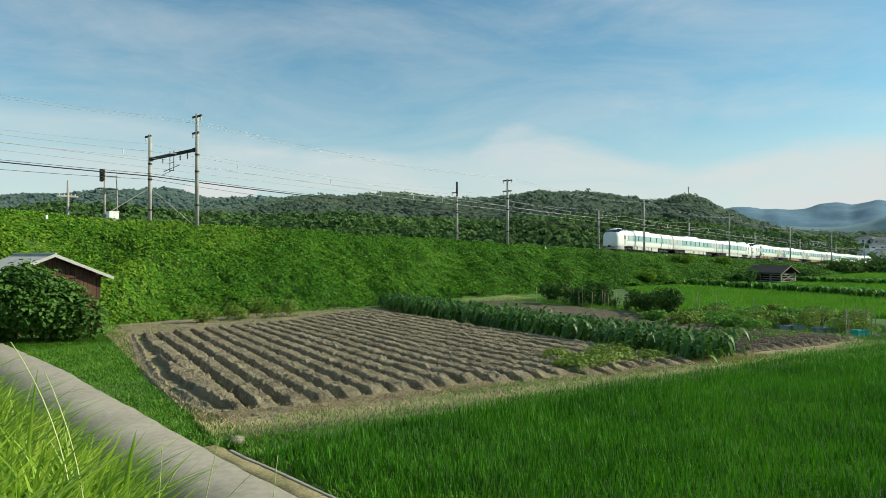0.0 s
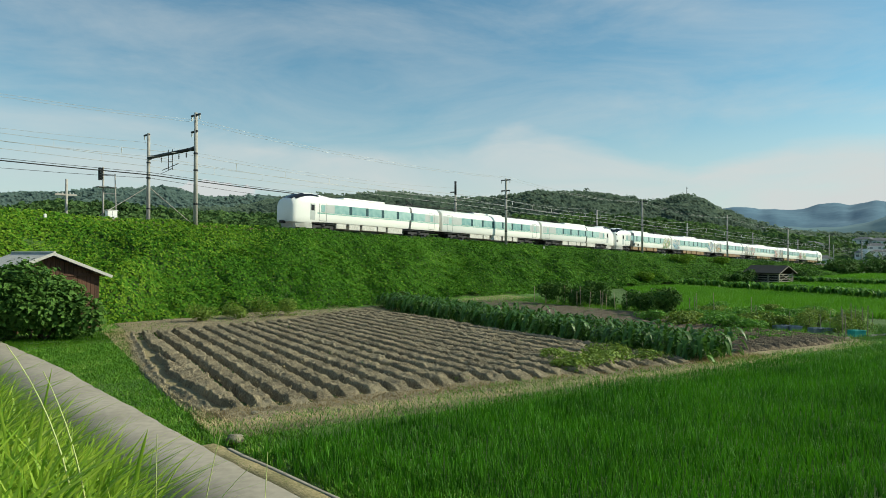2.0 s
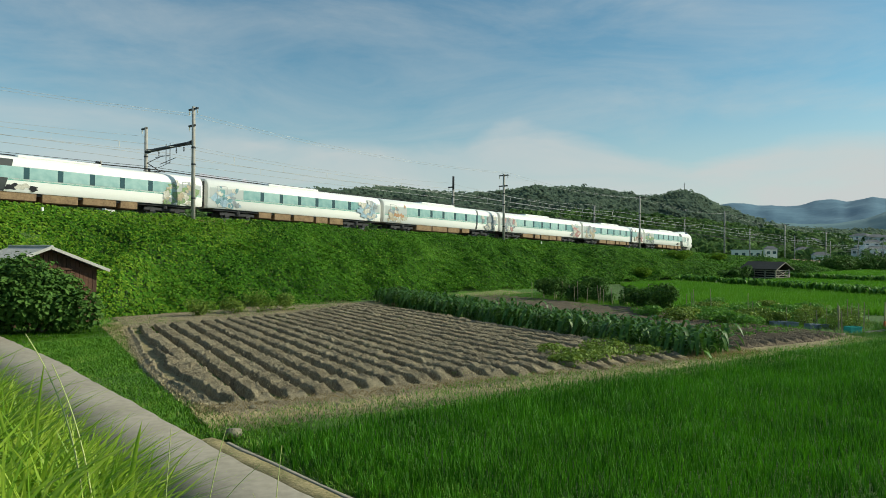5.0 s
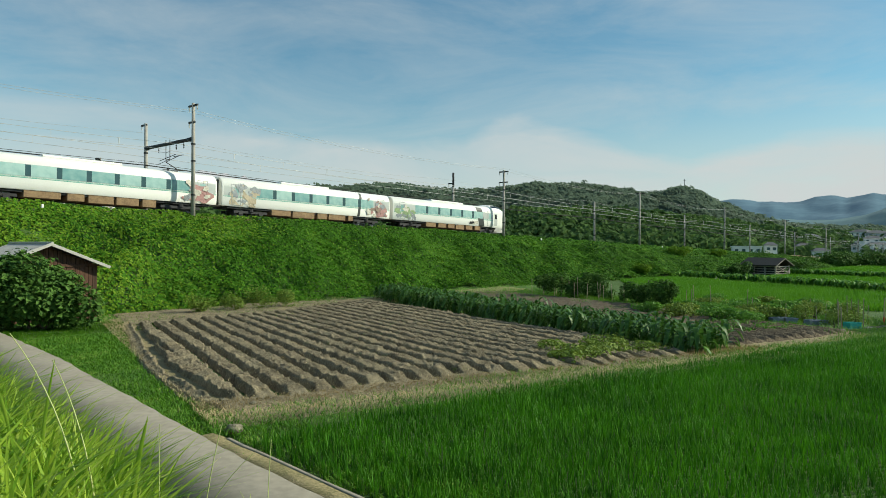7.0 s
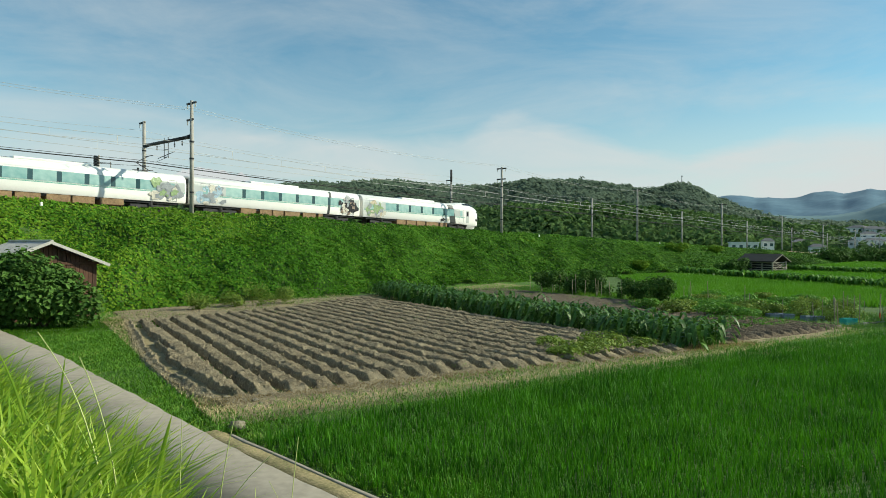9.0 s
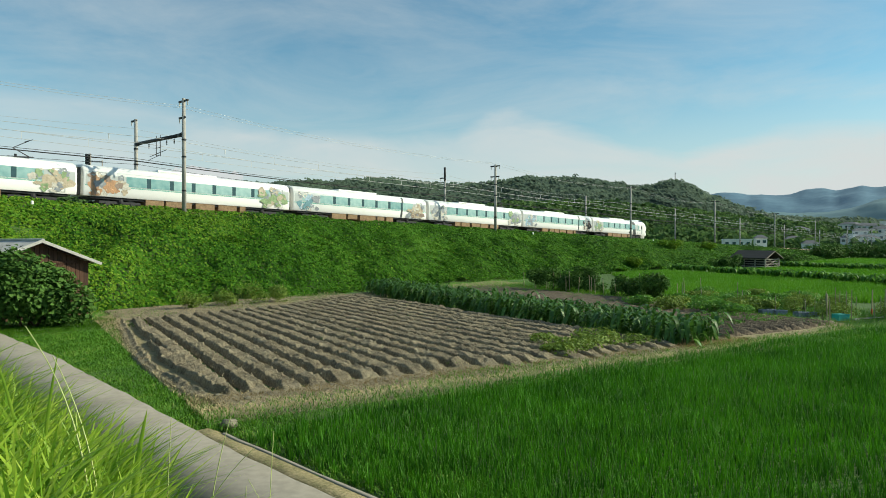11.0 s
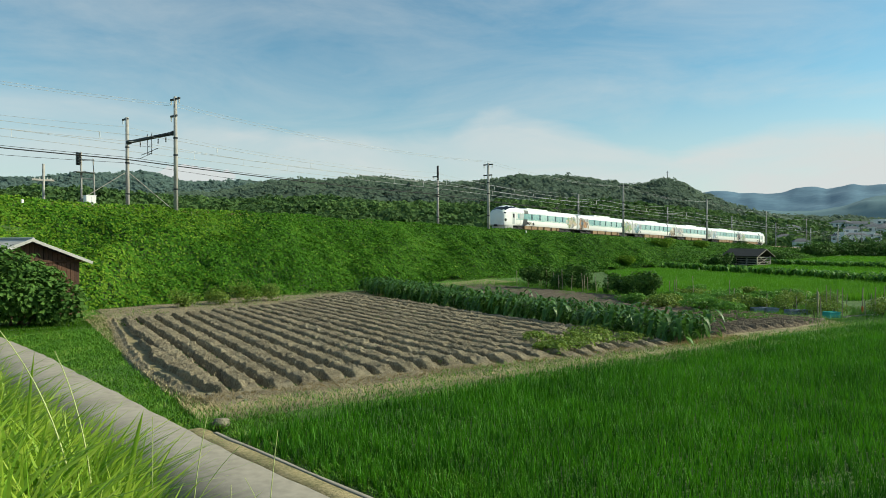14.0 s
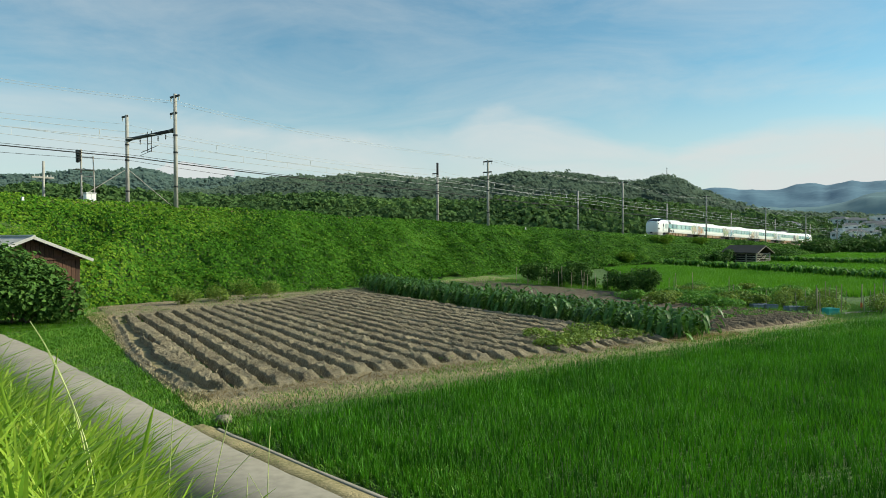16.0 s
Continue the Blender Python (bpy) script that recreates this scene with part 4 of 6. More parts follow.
for off in (0.0, FAR_OFF):
    for side in (-0.57, 0.57):
        o = off + side
        tagged(along("rail", -480, 500, [(o - 0.06, -0.18), (o - 0.03, -0.16), (o - 0.033, 0.0), (o + 0.033, 0.0), (o + 0.03, -0.16), (o + 0.06, -0.18)], M["rail_steel"]), "rusty steel rail with a bright head", "rail", kind="structure")

POLES_S = [-106, -66.3, -26.4, 16.0, 53.8, 92.4, 133.9, 173.8, 216.2, 257.8, 299.0]
NEAR_OFF, POLE_OFF = 2.5, -6.1
NEAR_H = [9.0, 9.0, 9.15, 8.3, 8.75, 9.0, 8.7, 8.7, 8.7, 8.7, 8.7]
FAR_H = [8.5, 8.5, 8.45, 8.55, 7.5, 7.6, 7.6, 7.6, 7.6, 7.6, 7.6]


def insulator_arm(parent, z, x0, x1, hang=True):
    arm = part("crossarm", boxed((x0, -0.07, z - 0.075), (x1, 0.07, z + 0.075), 0.012), M["dark_steel"], parent, "steel crossarm")
    for x in (x0 + 0.08, x1 - 0.08):
        if abs(x) < 0.2:
            continue
        bm = bmesh.new()
        for k in range(4):
            rod(bm, (x, 0, z - 0.08 - 0.085 * k), (x, 0, z - 0.145 - 0.085 * k), 0.065, 0.04, 8)
        rod(bm, (x, 0, z), (x, 0, z - 0.42), 0.018, sides=6)
        part("insulator", bm, M["porcelain"] if hang else M["dark_steel"], arm, "stacked disc insulator")


def pole(s, off, height, arms, extension=0.0, bracket=0.0):
    """A tapered concrete mast; its local x points towards the camera's side of the line."""
    base = on_track(s, off, -0.9)
    m = Matrix.Translation(base) @ Matrix.Rotation(math.atan2(SIDE.y, SIDE.x), 4, "Z")
    p = empty("catenary_pole", m)
    tagged(p, "tall grey concrete catenary pole with steel arms" if not extension else "grey concrete catenary pole with dark steel extension", "utility pole", "poles along the railway")
    h = height + 0.9
    part("mast", rodded((0, 0, -0.4), (0, 0, h - extension), 0.185, 0.135, 14), M["pole_concrete"], p, "weathered grey concrete mast", True)
    if extension:
        part("mast_extension", rodded((0, 0, h - extension - 0.3), (0, 0, h), 0.15, 0.15, 10), M["dark_steel"], p, "dark steel tube", True)
    for z, x0, x1 in arms:
        insulator_arm(p, z + 0.9, x0, x1)
    for zc in (5.2, 6.6, 2.4):
        part("clamp_band", rodded((0, 0, zc), (0, 0, zc + 0.14), 0.185, 0.18, 12), M["dark_steel"], p)
    if bracket:
        bm = bmesh.new()
        z0 = 6.35 + 0.9
        rod(bm, (0, 0, z0 - 1.35), (bracket, 0, z0 - 0.25), 0.028)
        rod(bm, (0, 0, z0 - 0.2), (bracket, 0, z0 - 0.2), 0.025)
        rod(bm, (bracket * 0.35, 0, z0 - 1.0), (bracket, 0, z0 - 1.15), 0.02)
        part("bracket", bm, M["steel"], p, "hinged steel bracket that holds the contact wire")
    return p


for k, s in enumerate(POLES_S):
    gantry = k == 2
    h, hf = NEAR_H[k], FAR_H[k]
    pole(s, NEAR_OFF, h, [(h - 0.2, -0.75, 0.7), (h - 1.55, -0.75, 0.25 if k == 2 else 0.6)] if k < 4 else [(h - 0.2, -0.75, 1.0)], 0.0, 0.0 if gantry else -2.5)
    pole(s, POLE_OFF, hf, [(hf - 0.12 if k != 3 else 7.1, -0.9, 0.15)] if k < 4 else [], 1.6 if k == 3 else 0.0, 0.0 if gantry else 2.2)

# the gantry beam between the two nearest poles
gs = POLES_S[2]
gm = Matrix.Translation(on_track(gs, 0, 0)) @ Matrix.Rotation(math.atan2(SIDE.y, SIDE.x), 4, "Z")
gantry = empty("gantry_beam", gm)
tagged(gantry, "dark steel tube beam between two catenary poles", "gantry")
bm = bmesh.new()
rod(bm, (2.35, 0, 6.2), (1.6, 0, 6.2), 0.21, 0.15, 12)
rod(bm, (1.6, 0, 6.2), (-5.2, 0, 6.2), 0.15, 0.15, 12)
rod(bm, (-5.2, 0, 6.2), (-5.95, 0, 6.2), 0.15, 0.21, 12)
part("beam", bm, M["dark_steel"], gantry, "", True)
cx = -1.9
bm = bmesh.new()
for x in (cx - 0.36, cx + 0.36):
    rod(bm, (x, 0, 6.55), (x, 0, 4.75), 0.032)
for z in (6.3, 5.5, 4.85):
    rod(bm, (cx - 0.36, 0, z), (cx + 0.36, 0, z), 0.026)
rod(bm, (cx - 1.5, 0, 4.85), (cx + 1.5, 0, 5.2), 0.03)
rod(bm, (cx + 0.36, 0, 4.85), (cx - 1.9, 0, 4.55), 0.022)
part("drop_frame", bm, M["dark_steel"], gantry, "hanging frame with steady arms")
for x in (0.9, -0.4, -3.6):
    bm = bmesh.new()
    rod(bm, (x, 0, 6.1), (x, 0, 5.55), 0.018, sides=6)
    for k in range(3):
        rod(bm, (x, 0, 5.95 - 0.13 * k), (x, 0, 5.86 - 0.13 * k), 0.07, 0.04, 8)
    part("insulator", bm, M["dark_steel"], gantry)


def tube(V, F, pts, r, sides=4):
    b0 = len(V)
    for p, q in zip(pts, pts[1:] + [pts[-1] * 2 - pts[-2]]):
        d = (q - p).normalized()
        a = d.cross(Vector((0, 0, 1))).normalized()
        c = a.cross(d)
        for k in range(sides):
            t = 2 * math.pi * k / sides
            V.append(tuple(p + a * (r * math.cos(t)) + c * (r * math.sin(t))))
    for i in range(len(pts) - 1):
        for k in range(sides):
            F.append((b0 + i * sides + k, b0 + i * sides + (k + 1) % sides, b0 + (i + 1) * sides + (k + 1) % sides, b0 + (i + 1) * sides + k))


def wire(off, up, sag, r, label, material="wire", stagger=0.0, s_list=None):
    """One wire from pole to pole with its sag."""
    pts = []
    ss = s_list or POLES_S
    for a, b in zip(ss, ss[1:]):
        for k in range(10):
            t = k / 10
            s = a + (b - a) * t
            pts.append(on_track(s, off + stagger * math.sin(s * 0.08), up - sag * 4 * t * (1 - t)))
    V, F = [], []
    tube(V, F, pts, r)
    return tagged(bare("overhead_wire", V, F, M[material]), label, "wire", "wires over the railway")


for off in (0.0, FAR_OFF):
    wire(off, 5.15, 0.05, 0.016, "thin contact wire above the track", stagger=0.15)
    w = wire(off, 6.05, 0.45, 0.016, "thin carrier wire above the track", stagger=0.15)
    for a, b in zip(POLES_S, POLES_S[1:]):
        for k in range(1, 8):
            t = k / 8
            s = a + (b - a) * t
            lo, hi = on_track(s, off, 5.15 - 0.2 * t * (1 - t)), on_track(s, off, 6.05 - 1.8 * t * (1 - t))
            part("dropper", rodded(lo, hi, 0.011, sides=4), M["porcelain"], w)
            if off == 0.0 and k % 2:
                part("hanger_sleeve", rodded(hi - Vector((0, 0, 0.42)), hi - Vector((0, 0, 0.05)), 0.035, sides=6), M["porcelain"], w, "white sleeve on the wire")
for off, up in ((3.0, 8.45), (2.0, 8.45), (-6.8, 7.7)):
    wire(off, up, 0.7, 0.011, "thin feeder wire along the poles")
wire(-5.90, 4.65, 0.25, 0.045, "thick black cable along the far poles", "black_cable")
wire(-5.80, 4.85, 0.3, 0.018, "thin black cable along the far poles", "black_cable")
wire(-5.85, 4.35, 0.6, 0.016, "thin black cable along the far poles", "black_cable")

# stays of the far gantry pole
for k, ds in enumerate((-6.2, 5.8)):
    st = part("guy_wire", rodded(on_track(gs, POLE_OFF, 3.6), on_track(gs + ds, POLE_OFF, -0.7), 0.03, sides=6), M["pole_concrete"])
    tagged(st, "pale stay wire bracing a catenary pole", "guy wire", "stays of the pole")

# signal mast with its ladder, lamp head and cabinet
sm = Matrix.Translation(on_track(-30.3, -6.3, -0.6)) @ Matrix.Rotation(TA, 4, "Z")
sig = empty("railway_signal", sm)
tagged(sig, "railway signal mast with dark lamp head and ladder", "signal")
part("mast", rodded((0, 0, 0), (0, 0, 5.5), 0.085, 0.075, 10), M["pole_concrete"], sig, "", True)
part("mast", rodded((1.15, 0, 0), (1.0, 0, 5.0), 0.07, 0.05, 8), M["pole_concrete"], sig, "", True)
for z in (1.6, 3.2, 4.85):
    part("rung", rodded((0, 0, z), (1.08, 0, z + 0.05), 0.04, sides=6), M["steel"], sig)
part("platform", boxed((-0.55, -0.45, 3.72), (1.0, 0.35, 3.80), 0.01), M["steel"], sig)
bm = bmesh.new()
box(bm, (-0.42, -0.12, 4.35), (-0.12, 0.12, 5.45), 0.05)
part("lamp_head", bm, M["train_black"], sig, "black signal head with hooded lamps")
for k in range(4):
    part("hood", rodded((-0.27, -0.12, 4.55 + 0.24 * k), (-0.27, -0.42, 4.53 + 0.24 * k), 0.10, 0.115, 10), M["train_black"], sig)
cabm = Matrix.Translation(on_track(-29.9, -5.6, -0.25)) @ Matrix.Rotation(TA, 4, "Z")
cabinet = empty("relay_cabinet", cabm)
tagged(cabinet, "white metal relay cabinet on short legs", "cabinet")
part("body", boxed((-0.42, -0.3, 0.55), (0.42, 0.3, 1.35), 0.03), M["white_paint"], cabinet)
part("lid", boxed((-0.46, -0.34, 1.35), (0.46, 0.34, 1.42), 0.015), M["white_paint"], cabinet)
part("door_seam", boxed((-0.01, -0.305, 0.6), (0.01, -0.298, 1.3)), M["steel"], cabinet)
for x in (-0.35, 0.35):
    part("leg", boxed((x - 0.04, -0.2, 0), (x + 0.04, 0.2, 0.56)), M["steel"], cabinet)


def line_pole(m, h, label):
    p = empty("telegraph_pole", m)
    tagged(p, label, "utility pole")
    part("mast", rodded((0, 0, -0.5), (0, 0, h), 0.13, 0.10, 10), M["pole_concrete"], p, "", True)
    for z in (h - 1.4, h - 3.4):
        part("crossarm", boxed((-0.95, -0.07, z - 0.08), (0.85, 0.07, z + 0.08), 0.01), M["pole_concrete"], p)
        for x in (-0.7, -0.3, 0.3, 0.6):
            part("insulator", rodded((x, 0, z + 0.05), (x, 0, z + 0.22), 0.045, 0.03, 6), M["porcelain"], p)
    return p


line_pole(Matrix.Translation(on_track(-32.2, -9.4, -2.4)) @ Matrix.Rotation(TA, 4, "Z"), 6.3, "grey line pole with crossarms behind the railway")
line_pole(Matrix.Translation(on_track(-20.5, -24, -7)) @ Matrix.Rotation(0.1, 4, "Z"), 7.6, "low line pole behind the railway")
for s, o in ((-38.0, 3.3), (23.5, 3.2), (61.0, 3.2)):
    mk = part("marker_post", boxed((-0.08, -0.07, 0), (0.08, 0.07, 0.62), 0.02), M["white_paint"])
    mk.matrix_basis = Matrix.Translation(on_track(s, o, -0.70)) @ Matrix.Rotation(TA, 4, "Z")
    tagged(mk, "short white trackside marker post in the vines", "marker post", "trackside markers")

# ---- plants ----


def on_field(a, b, z=0.0):
    return FO + FA * a + FB * b + Vector((0, 0, z))


def strap_leaf(V, F, root, way, length, width, rise, droop, twist=0.0):
    """An arching strap leaf in five segments, creased along its middle."""
    n = 5
    side = Vector((-way.y, way.x, 0)).normalized()
    b0 = len(V)
    for k in range(n + 1):
        t = k / n
        p = root + way * (length * t * (1 - 0.12 * t)) + Vector((0, 0, rise * math.sin(min(1.0, t * 1.05) * 2.0) - droop * t * t))
        w = width * 0.5 * (math.sin(math.pi * min(1, 0.18 + 0.82 * t)) ** 0.7 if t < 1 else 0.02)
        s = side * w
        V += [tuple(p - s + Vector((0, 0, 0.18 * w))), tuple(p), tuple(p + s + Vector((0, 0, 0.18 * w)))]
    for k in range(n):
        i = b0 + 3 * k
        F += [(i, i + 1, i + 4, i + 3), (i + 1, i + 2, i + 5, i + 4)]


def corn_plant(seed, h):
    rg = random.Random(seed)
    p = part("corn_plant", rodded((0, 0, -0.1), (0, 0, h * 0.8), 0.022, 0.012, 6), M["corn_leaf"])
    tagged(p, "young dark green maize plant with arching leaves", "crop plant", "maize row beside the ploughed field")
    V, F = [], []
    a = rg.uniform(0, 6)
    n = 10
    for k in range(n):
        a += math.pi + rg.uniform(-0.7, 0.7)
        t = 0.12 + 0.82 * k / n
        strap_leaf(V, F, Vector((0, 0, h * t * 0.85)), Vector((math.cos(a), math.sin(a), 0)), rg.uniform(0.55, 0.85), rg.uniform(0.14, 0.21), rg.uniform(0.18, 0.38), rg.uniform(0.45, 0.95))
    bare("leaves", V, F, M["corn_leaf"], p)
    return p


rgc = random.Random(77)
first = [corn_plant(100 + k, 1.15 + 0.07 * (k % 3)) for k in range(6)]
count = 0
for row in range(4):
    a = 0.3 + 0.15 * row
    while a < 32.5 and count < 300:
        m = Matrix.Translation(on_field(a + rgc.uniform(-0.06, 0.06), 17.3 + 0.8 * row + 0.065 * max(0.0, a - 5) + rgc.uniform(-0.05, 0.05), 0.0)) @ Matrix.Rotation(rgc.uniform(0, 6.28), 4, "Z") @ Matrix.Diagonal((*([rgc.uniform(0.85, 1.12)] * 3), 1))
        if count < 6:
            first[count].matrix_basis = m
        else:
            c = copy_thing(first[rgc.randrange(6)], Matrix.Identity(4))
            c.matrix_basis = m
        count += 1
        a += rgc.uniform(0.38, 0.52)


M["dark_soil"] = mat("dark_soil", (0.19, 0.15, 0.10), (0.095, 0.072, 0.048), 0.95, scale=1.2, fine=18, bump=0.9, bump_scale=25)


def soil_patch(a0, a1, b0, b1, pitch, height, label, turned=True, na=110, nb=110):
    """A smaller ridged bed in the field's frame."""
    A, B = np.meshgrid(np.linspace(a0, a1, na), np.linspace(b0, b1, nb))
    c = (A if turned else B) / pitch
    r = 0.5 + 0.5 * np.cos(2 * np.pi * (c + 0.04 * wave(A, B, 1.2, 3)))
    edge = np.minimum.reduce([A - a0, a1 - A, B - b0, b1 - B])
    rg = np.random.default_rng(5)
    z = 0.02 + height * r * np.clip(edge * 2, 0, 1) + 0.02 * rg.normal(0, 1, A.shape) - np.clip(0.3 - edge, 0, 1) * 0.5
    x, y = FO.x + FA.x * A + FB.x * B, FO.y + FA.y * A + FB.y * B
    i = (np.arange(nb - 1)[:, None] * na + np.arange(na - 1)[None, :]).ravel()
    return tagged(bare("soil_bed", np.stack([x.ravel(), y.ravel(), z.ravel()], 1), np.stack([i, i + na, i + na + 1, i + 1], 1), M["dark_soil"], smooth=True), label, "field", kind="structure")


soil_patch(0.8, 7.0, 20.6, 29.3, 0.72, 0.16, "small ridged bed of bare brown soil", False, 170, 220)
soil_patch(7.3, 34.0, 20.6, 32.3, 1.1, 0.10, "bed of bare brown soil beyond the maize", False)


def foliage(name, label, category, centre, radii, n, leaf, material, seed, parts=7, trunk=True, group="", flat=0.0):
    """A shrub: short stems and a ragged crown made of several leafy lobes."""
    rg = np.random.default_rng(seed)
    ob = empty(name, Matrix.Translation(centre))
    tagged(ob, label, category, group)
    R = np.array(radii, float)
    lobes = rg.normal(0, 0.42, (parts, 3)) * R + np.array([0, 0, R[2]])
    lobes[:, 2] = np.clip(lobes[:, 2], R[2] * 0.55, R[2] * 1.5)
    size = rg.uniform(0.45, 0.72, parts)
    if trunk:
        for k in range(min(4, parts)):
            part("stem", rodded((0.15 * R[0] * math.cos(k * 2), 0.15 * R[1] * math.sin(k * 2), -0.1), tuple(lobes[k] * np.array([0.7, 0.7, 0.9])), 0.035 * R[2] + 0.008, 0.015, 6), M["bark"], ob)
    pick = rg.integers(0, parts, n)
    d = rg.normal(0, 1, (n, 3))
    d /= np.linalg.norm(d, axis=1)[:, None]
    r = size[pick] * (0.72 + 0.30 * rg.random(n)) * (1 + 0.18 * np.sin(d[:, 0] * 7 + pick) * np.cos(d[:, 1] * 6))
    P = lobes[pick] + d * r[:, None] * R
    keep = P[:, 2] > 0.02
    P, d = P[keep], d[keep]
    leaf_cloud("crown", P, d * 0.6 + np.array([0, 0, 0.6]), leaf * rg.uniform(0.6, 1.3, len(P)), material, ob, 0.62, seed + 1)
    return ob


M["bark"] = mat("bark", (0.13, 0.10, 0.07), (0.07, 0.055, 0.04), 0.95, scale=3, fine=20, bump=0.5)
M["stake"] = mat("stake", (0.42, 0.36, 0.24), (0.28, 0.23, 0.15), 0.85, scale=3, fine=20)
foliage("bush", "large dark green broad-leaved bush before the shed", "bush", (-19.45, 33.6, 0), (2.45, 1.7, 1.85), 12000, 0.29, M["bush_leaf"], 5, 14)
for k, (x, y, rx, rz) in enumerate(((-12.8, 43.6, 0.9, 0.7), (-11.6, 44.9, 0.9, 0.75), (-10.2, 46.3, 0.8, 0.6), (-14.4, 41.8, 0.8, 0.55))):
    foliage("weed_clump", "pale green weeds at the foot of the embankment", "weeds", (x, y, 0), (rx, 0.6, rz), 900, 0.13, M["weed_leaf"], 40 + k, 6, False, "weeds below the embankment")

# two dense bean rows on stakes, with thin ones between them
BEANS = [(8.7, 57.3, 1.0), (9.8, 56.8, 1.05), (10.9, 56.2, 0.9), (11.9, 55.6, 1.1), (12.8, 55.0, 1.0), (13.2, 53.0, 0.45), (13.7, 51.4, 0.5), (14.1, 50.0, 0.95), (14.4, 48.6, 0.85), (14.8, 47.0, 1.0), (15.2, 45.5, 1.05)]
for k, (x, y, h) in enumerate(BEANS):
    foliage("bean_bush", "dark green climbing bean plants on stakes", "crop plant", (x, y, 0), (0.85 if h > 0.6 else 0.45, 0.75, 0.92 * h), 1300 if h > 0.6 else 260, 0.19, M["bush_leaf"], 60 + k, 7, False, "bean plants on stakes")
rgs = random.Random(9)
for k in range(26):
    t = k / 25
    st = part("garden_stake", rodded((0, 0, -0.15), (rgs.uniform(-0.1, 0.1), 0, rgs.uniform(1.2, 1.75)), 0.030, 0.024, 6), M["stake"])
    st.matrix_basis = Matrix.Translation((8.2 + 9.5 * t + rgs.uniform(-0.3, 0.3), 59.0 - 13.6 * t + rgs.uniform(-0.6, 0.6), 0))
    tagged(st, "thin bamboo garden stake", "stake", "stakes of the vegetable garden")
for k in range(20):
    st = part("garden_stake", rodded((0, 0, -0.15), (rgs.uniform(-0.08, 0.08), 0, rgs.uniform(0.9, 1.6)), 0.028, 0.022, 6), M["stake"])
    st.matrix_basis = Matrix.Translation((rgs.uniform(18.5, 26.5), rgs.uniform(33.5, 42), 0))
    tagged(st, "thin bamboo garden stake", "stake", "stakes of the vegetable garden")

# seedlings on the small ridged bed
for k in range(40):
    r, c = k // 8, k % 8
    foliage("seedling", "small leafy vegetable plant on a soil ridge", "crop plant", on_field(3.2 + 0.85 * r + rgs.uniform(-0.25, 0.25), 21.2 + 0.95 * c + rgs.uniform(-0.25, 0.25), 0.08), (0.30, 0.30, rgs.uniform(0.08, 0.18)), 70, 0.10, M["taro"] if k % 4 else M["bush_leaf"], 300 + k, 4, False, "vegetable plants on the small bed")

# low vegetables and weeds
low = [(15.0, 42.0), (16.2, 40.6), (17.3, 42.6), (18.6, 41.2), (19.6, 43.8), (16.8, 45.2), (18.4, 47.0), (20.6, 46.2), (21.8, 43.6), (22.8, 48.0), (24.4, 45.8), (19.8, 49.5), (14.2, 40.4), (15.6, 38.6), (17.0, 38.0), (18.8, 38.6), (20.4, 41.0), (13.4, 43.4), (22.0, 41.4), (24.6, 42.2)]
for k, (x, y) in enumerate(low):
    foliage("vegetable_plant", "low leafy green vegetable plants", "crop plant", (x, y, 0), (1.1, 1.0, 0.38), 1100, 0.16, M["taro"] if k % 3 else M["weed_leaf"], 80 + k, 6, False, "low vegetables in the garden")
for k in range(13):
    a, b = rgs.uniform(1.5, 6.0), 11.6 + 0.40 * k
    foliage("vine_vegetable", "yellow-green trailing squash plant on the soil", "crop plant", on_field(a * 0.6 + 0.2, b), (0.75, 0.75, 0.22), 420, 0.12, M["weed_leaf"], 120 + k, 5, False, "squash at the end of the ridges")
for k in range(12):
    foliage("weed_clump", "tall yellowing weeds in the vegetable garden", "weeds", (rgs.uniform(19.8, 26.5), rgs.uniform(35, 41), 0), (0.55, 0.55, rgs.uniform(0.35, 0.65)), 420, 0.11, M["weed_leaf"], 150 + k, 6, True, "weeds in the garden")

# crop bands and paddies beyond
patch("paddy_mud", [(17.0, 50.5), (29.5, 45.0), (47, 62), (27, 94)], -0.2, M["mud"], "wet mud of the rice paddy", "ground", 20, 0.01, 8)
rice_field("rice", [(17.2, 51.0), (29.4, 45.6), (46, 60), (41, 63), (32.0, 94), (22.5, 86)], 0.30, 7, 0.6, 0.05, "rice in the second paddy, its green lightened as if sunlit", 22, -0.2, "rice_far_lit")
rice_field("rice", [(36, 88), (44, 62), (70, 62), (60, 104), (50, 103)], 0.42, 6, 0.6, 0.07, "rice in a far paddy, its green lightened as if sunlit", 23, -0.2, "rice_far_lit")
rice_field("rice", [(54, 112), (60, 94), (100, 90), (118, 165), (96, 160)], 0.6, 6, 0.6, 0.10, "rice in a far paddy, its green lightened as if sunlit", 24, -0.2, "rice_far_lit")


def taro(seed):
    rg = random.Random(seed)
    V, F = [], []
    for k in range(9):
        a = rg.uniform(0, 6.28)
        strap_leaf(V, F, Vector((0, 0, 0.1)), Vector((math.cos(a), math.sin(a), 0)), rg.uniform(0.5, 0.8), rg.uniform(0.22, 0.34), rg.uniform(0.7, 1.0), rg.uniform(0.2, 0.6))
    p = bare("taro_plant", V, F, M["taro"])
    return tagged(p, "broad-leaved green taro plant in a row", "crop plant", "taro rows between the paddies")


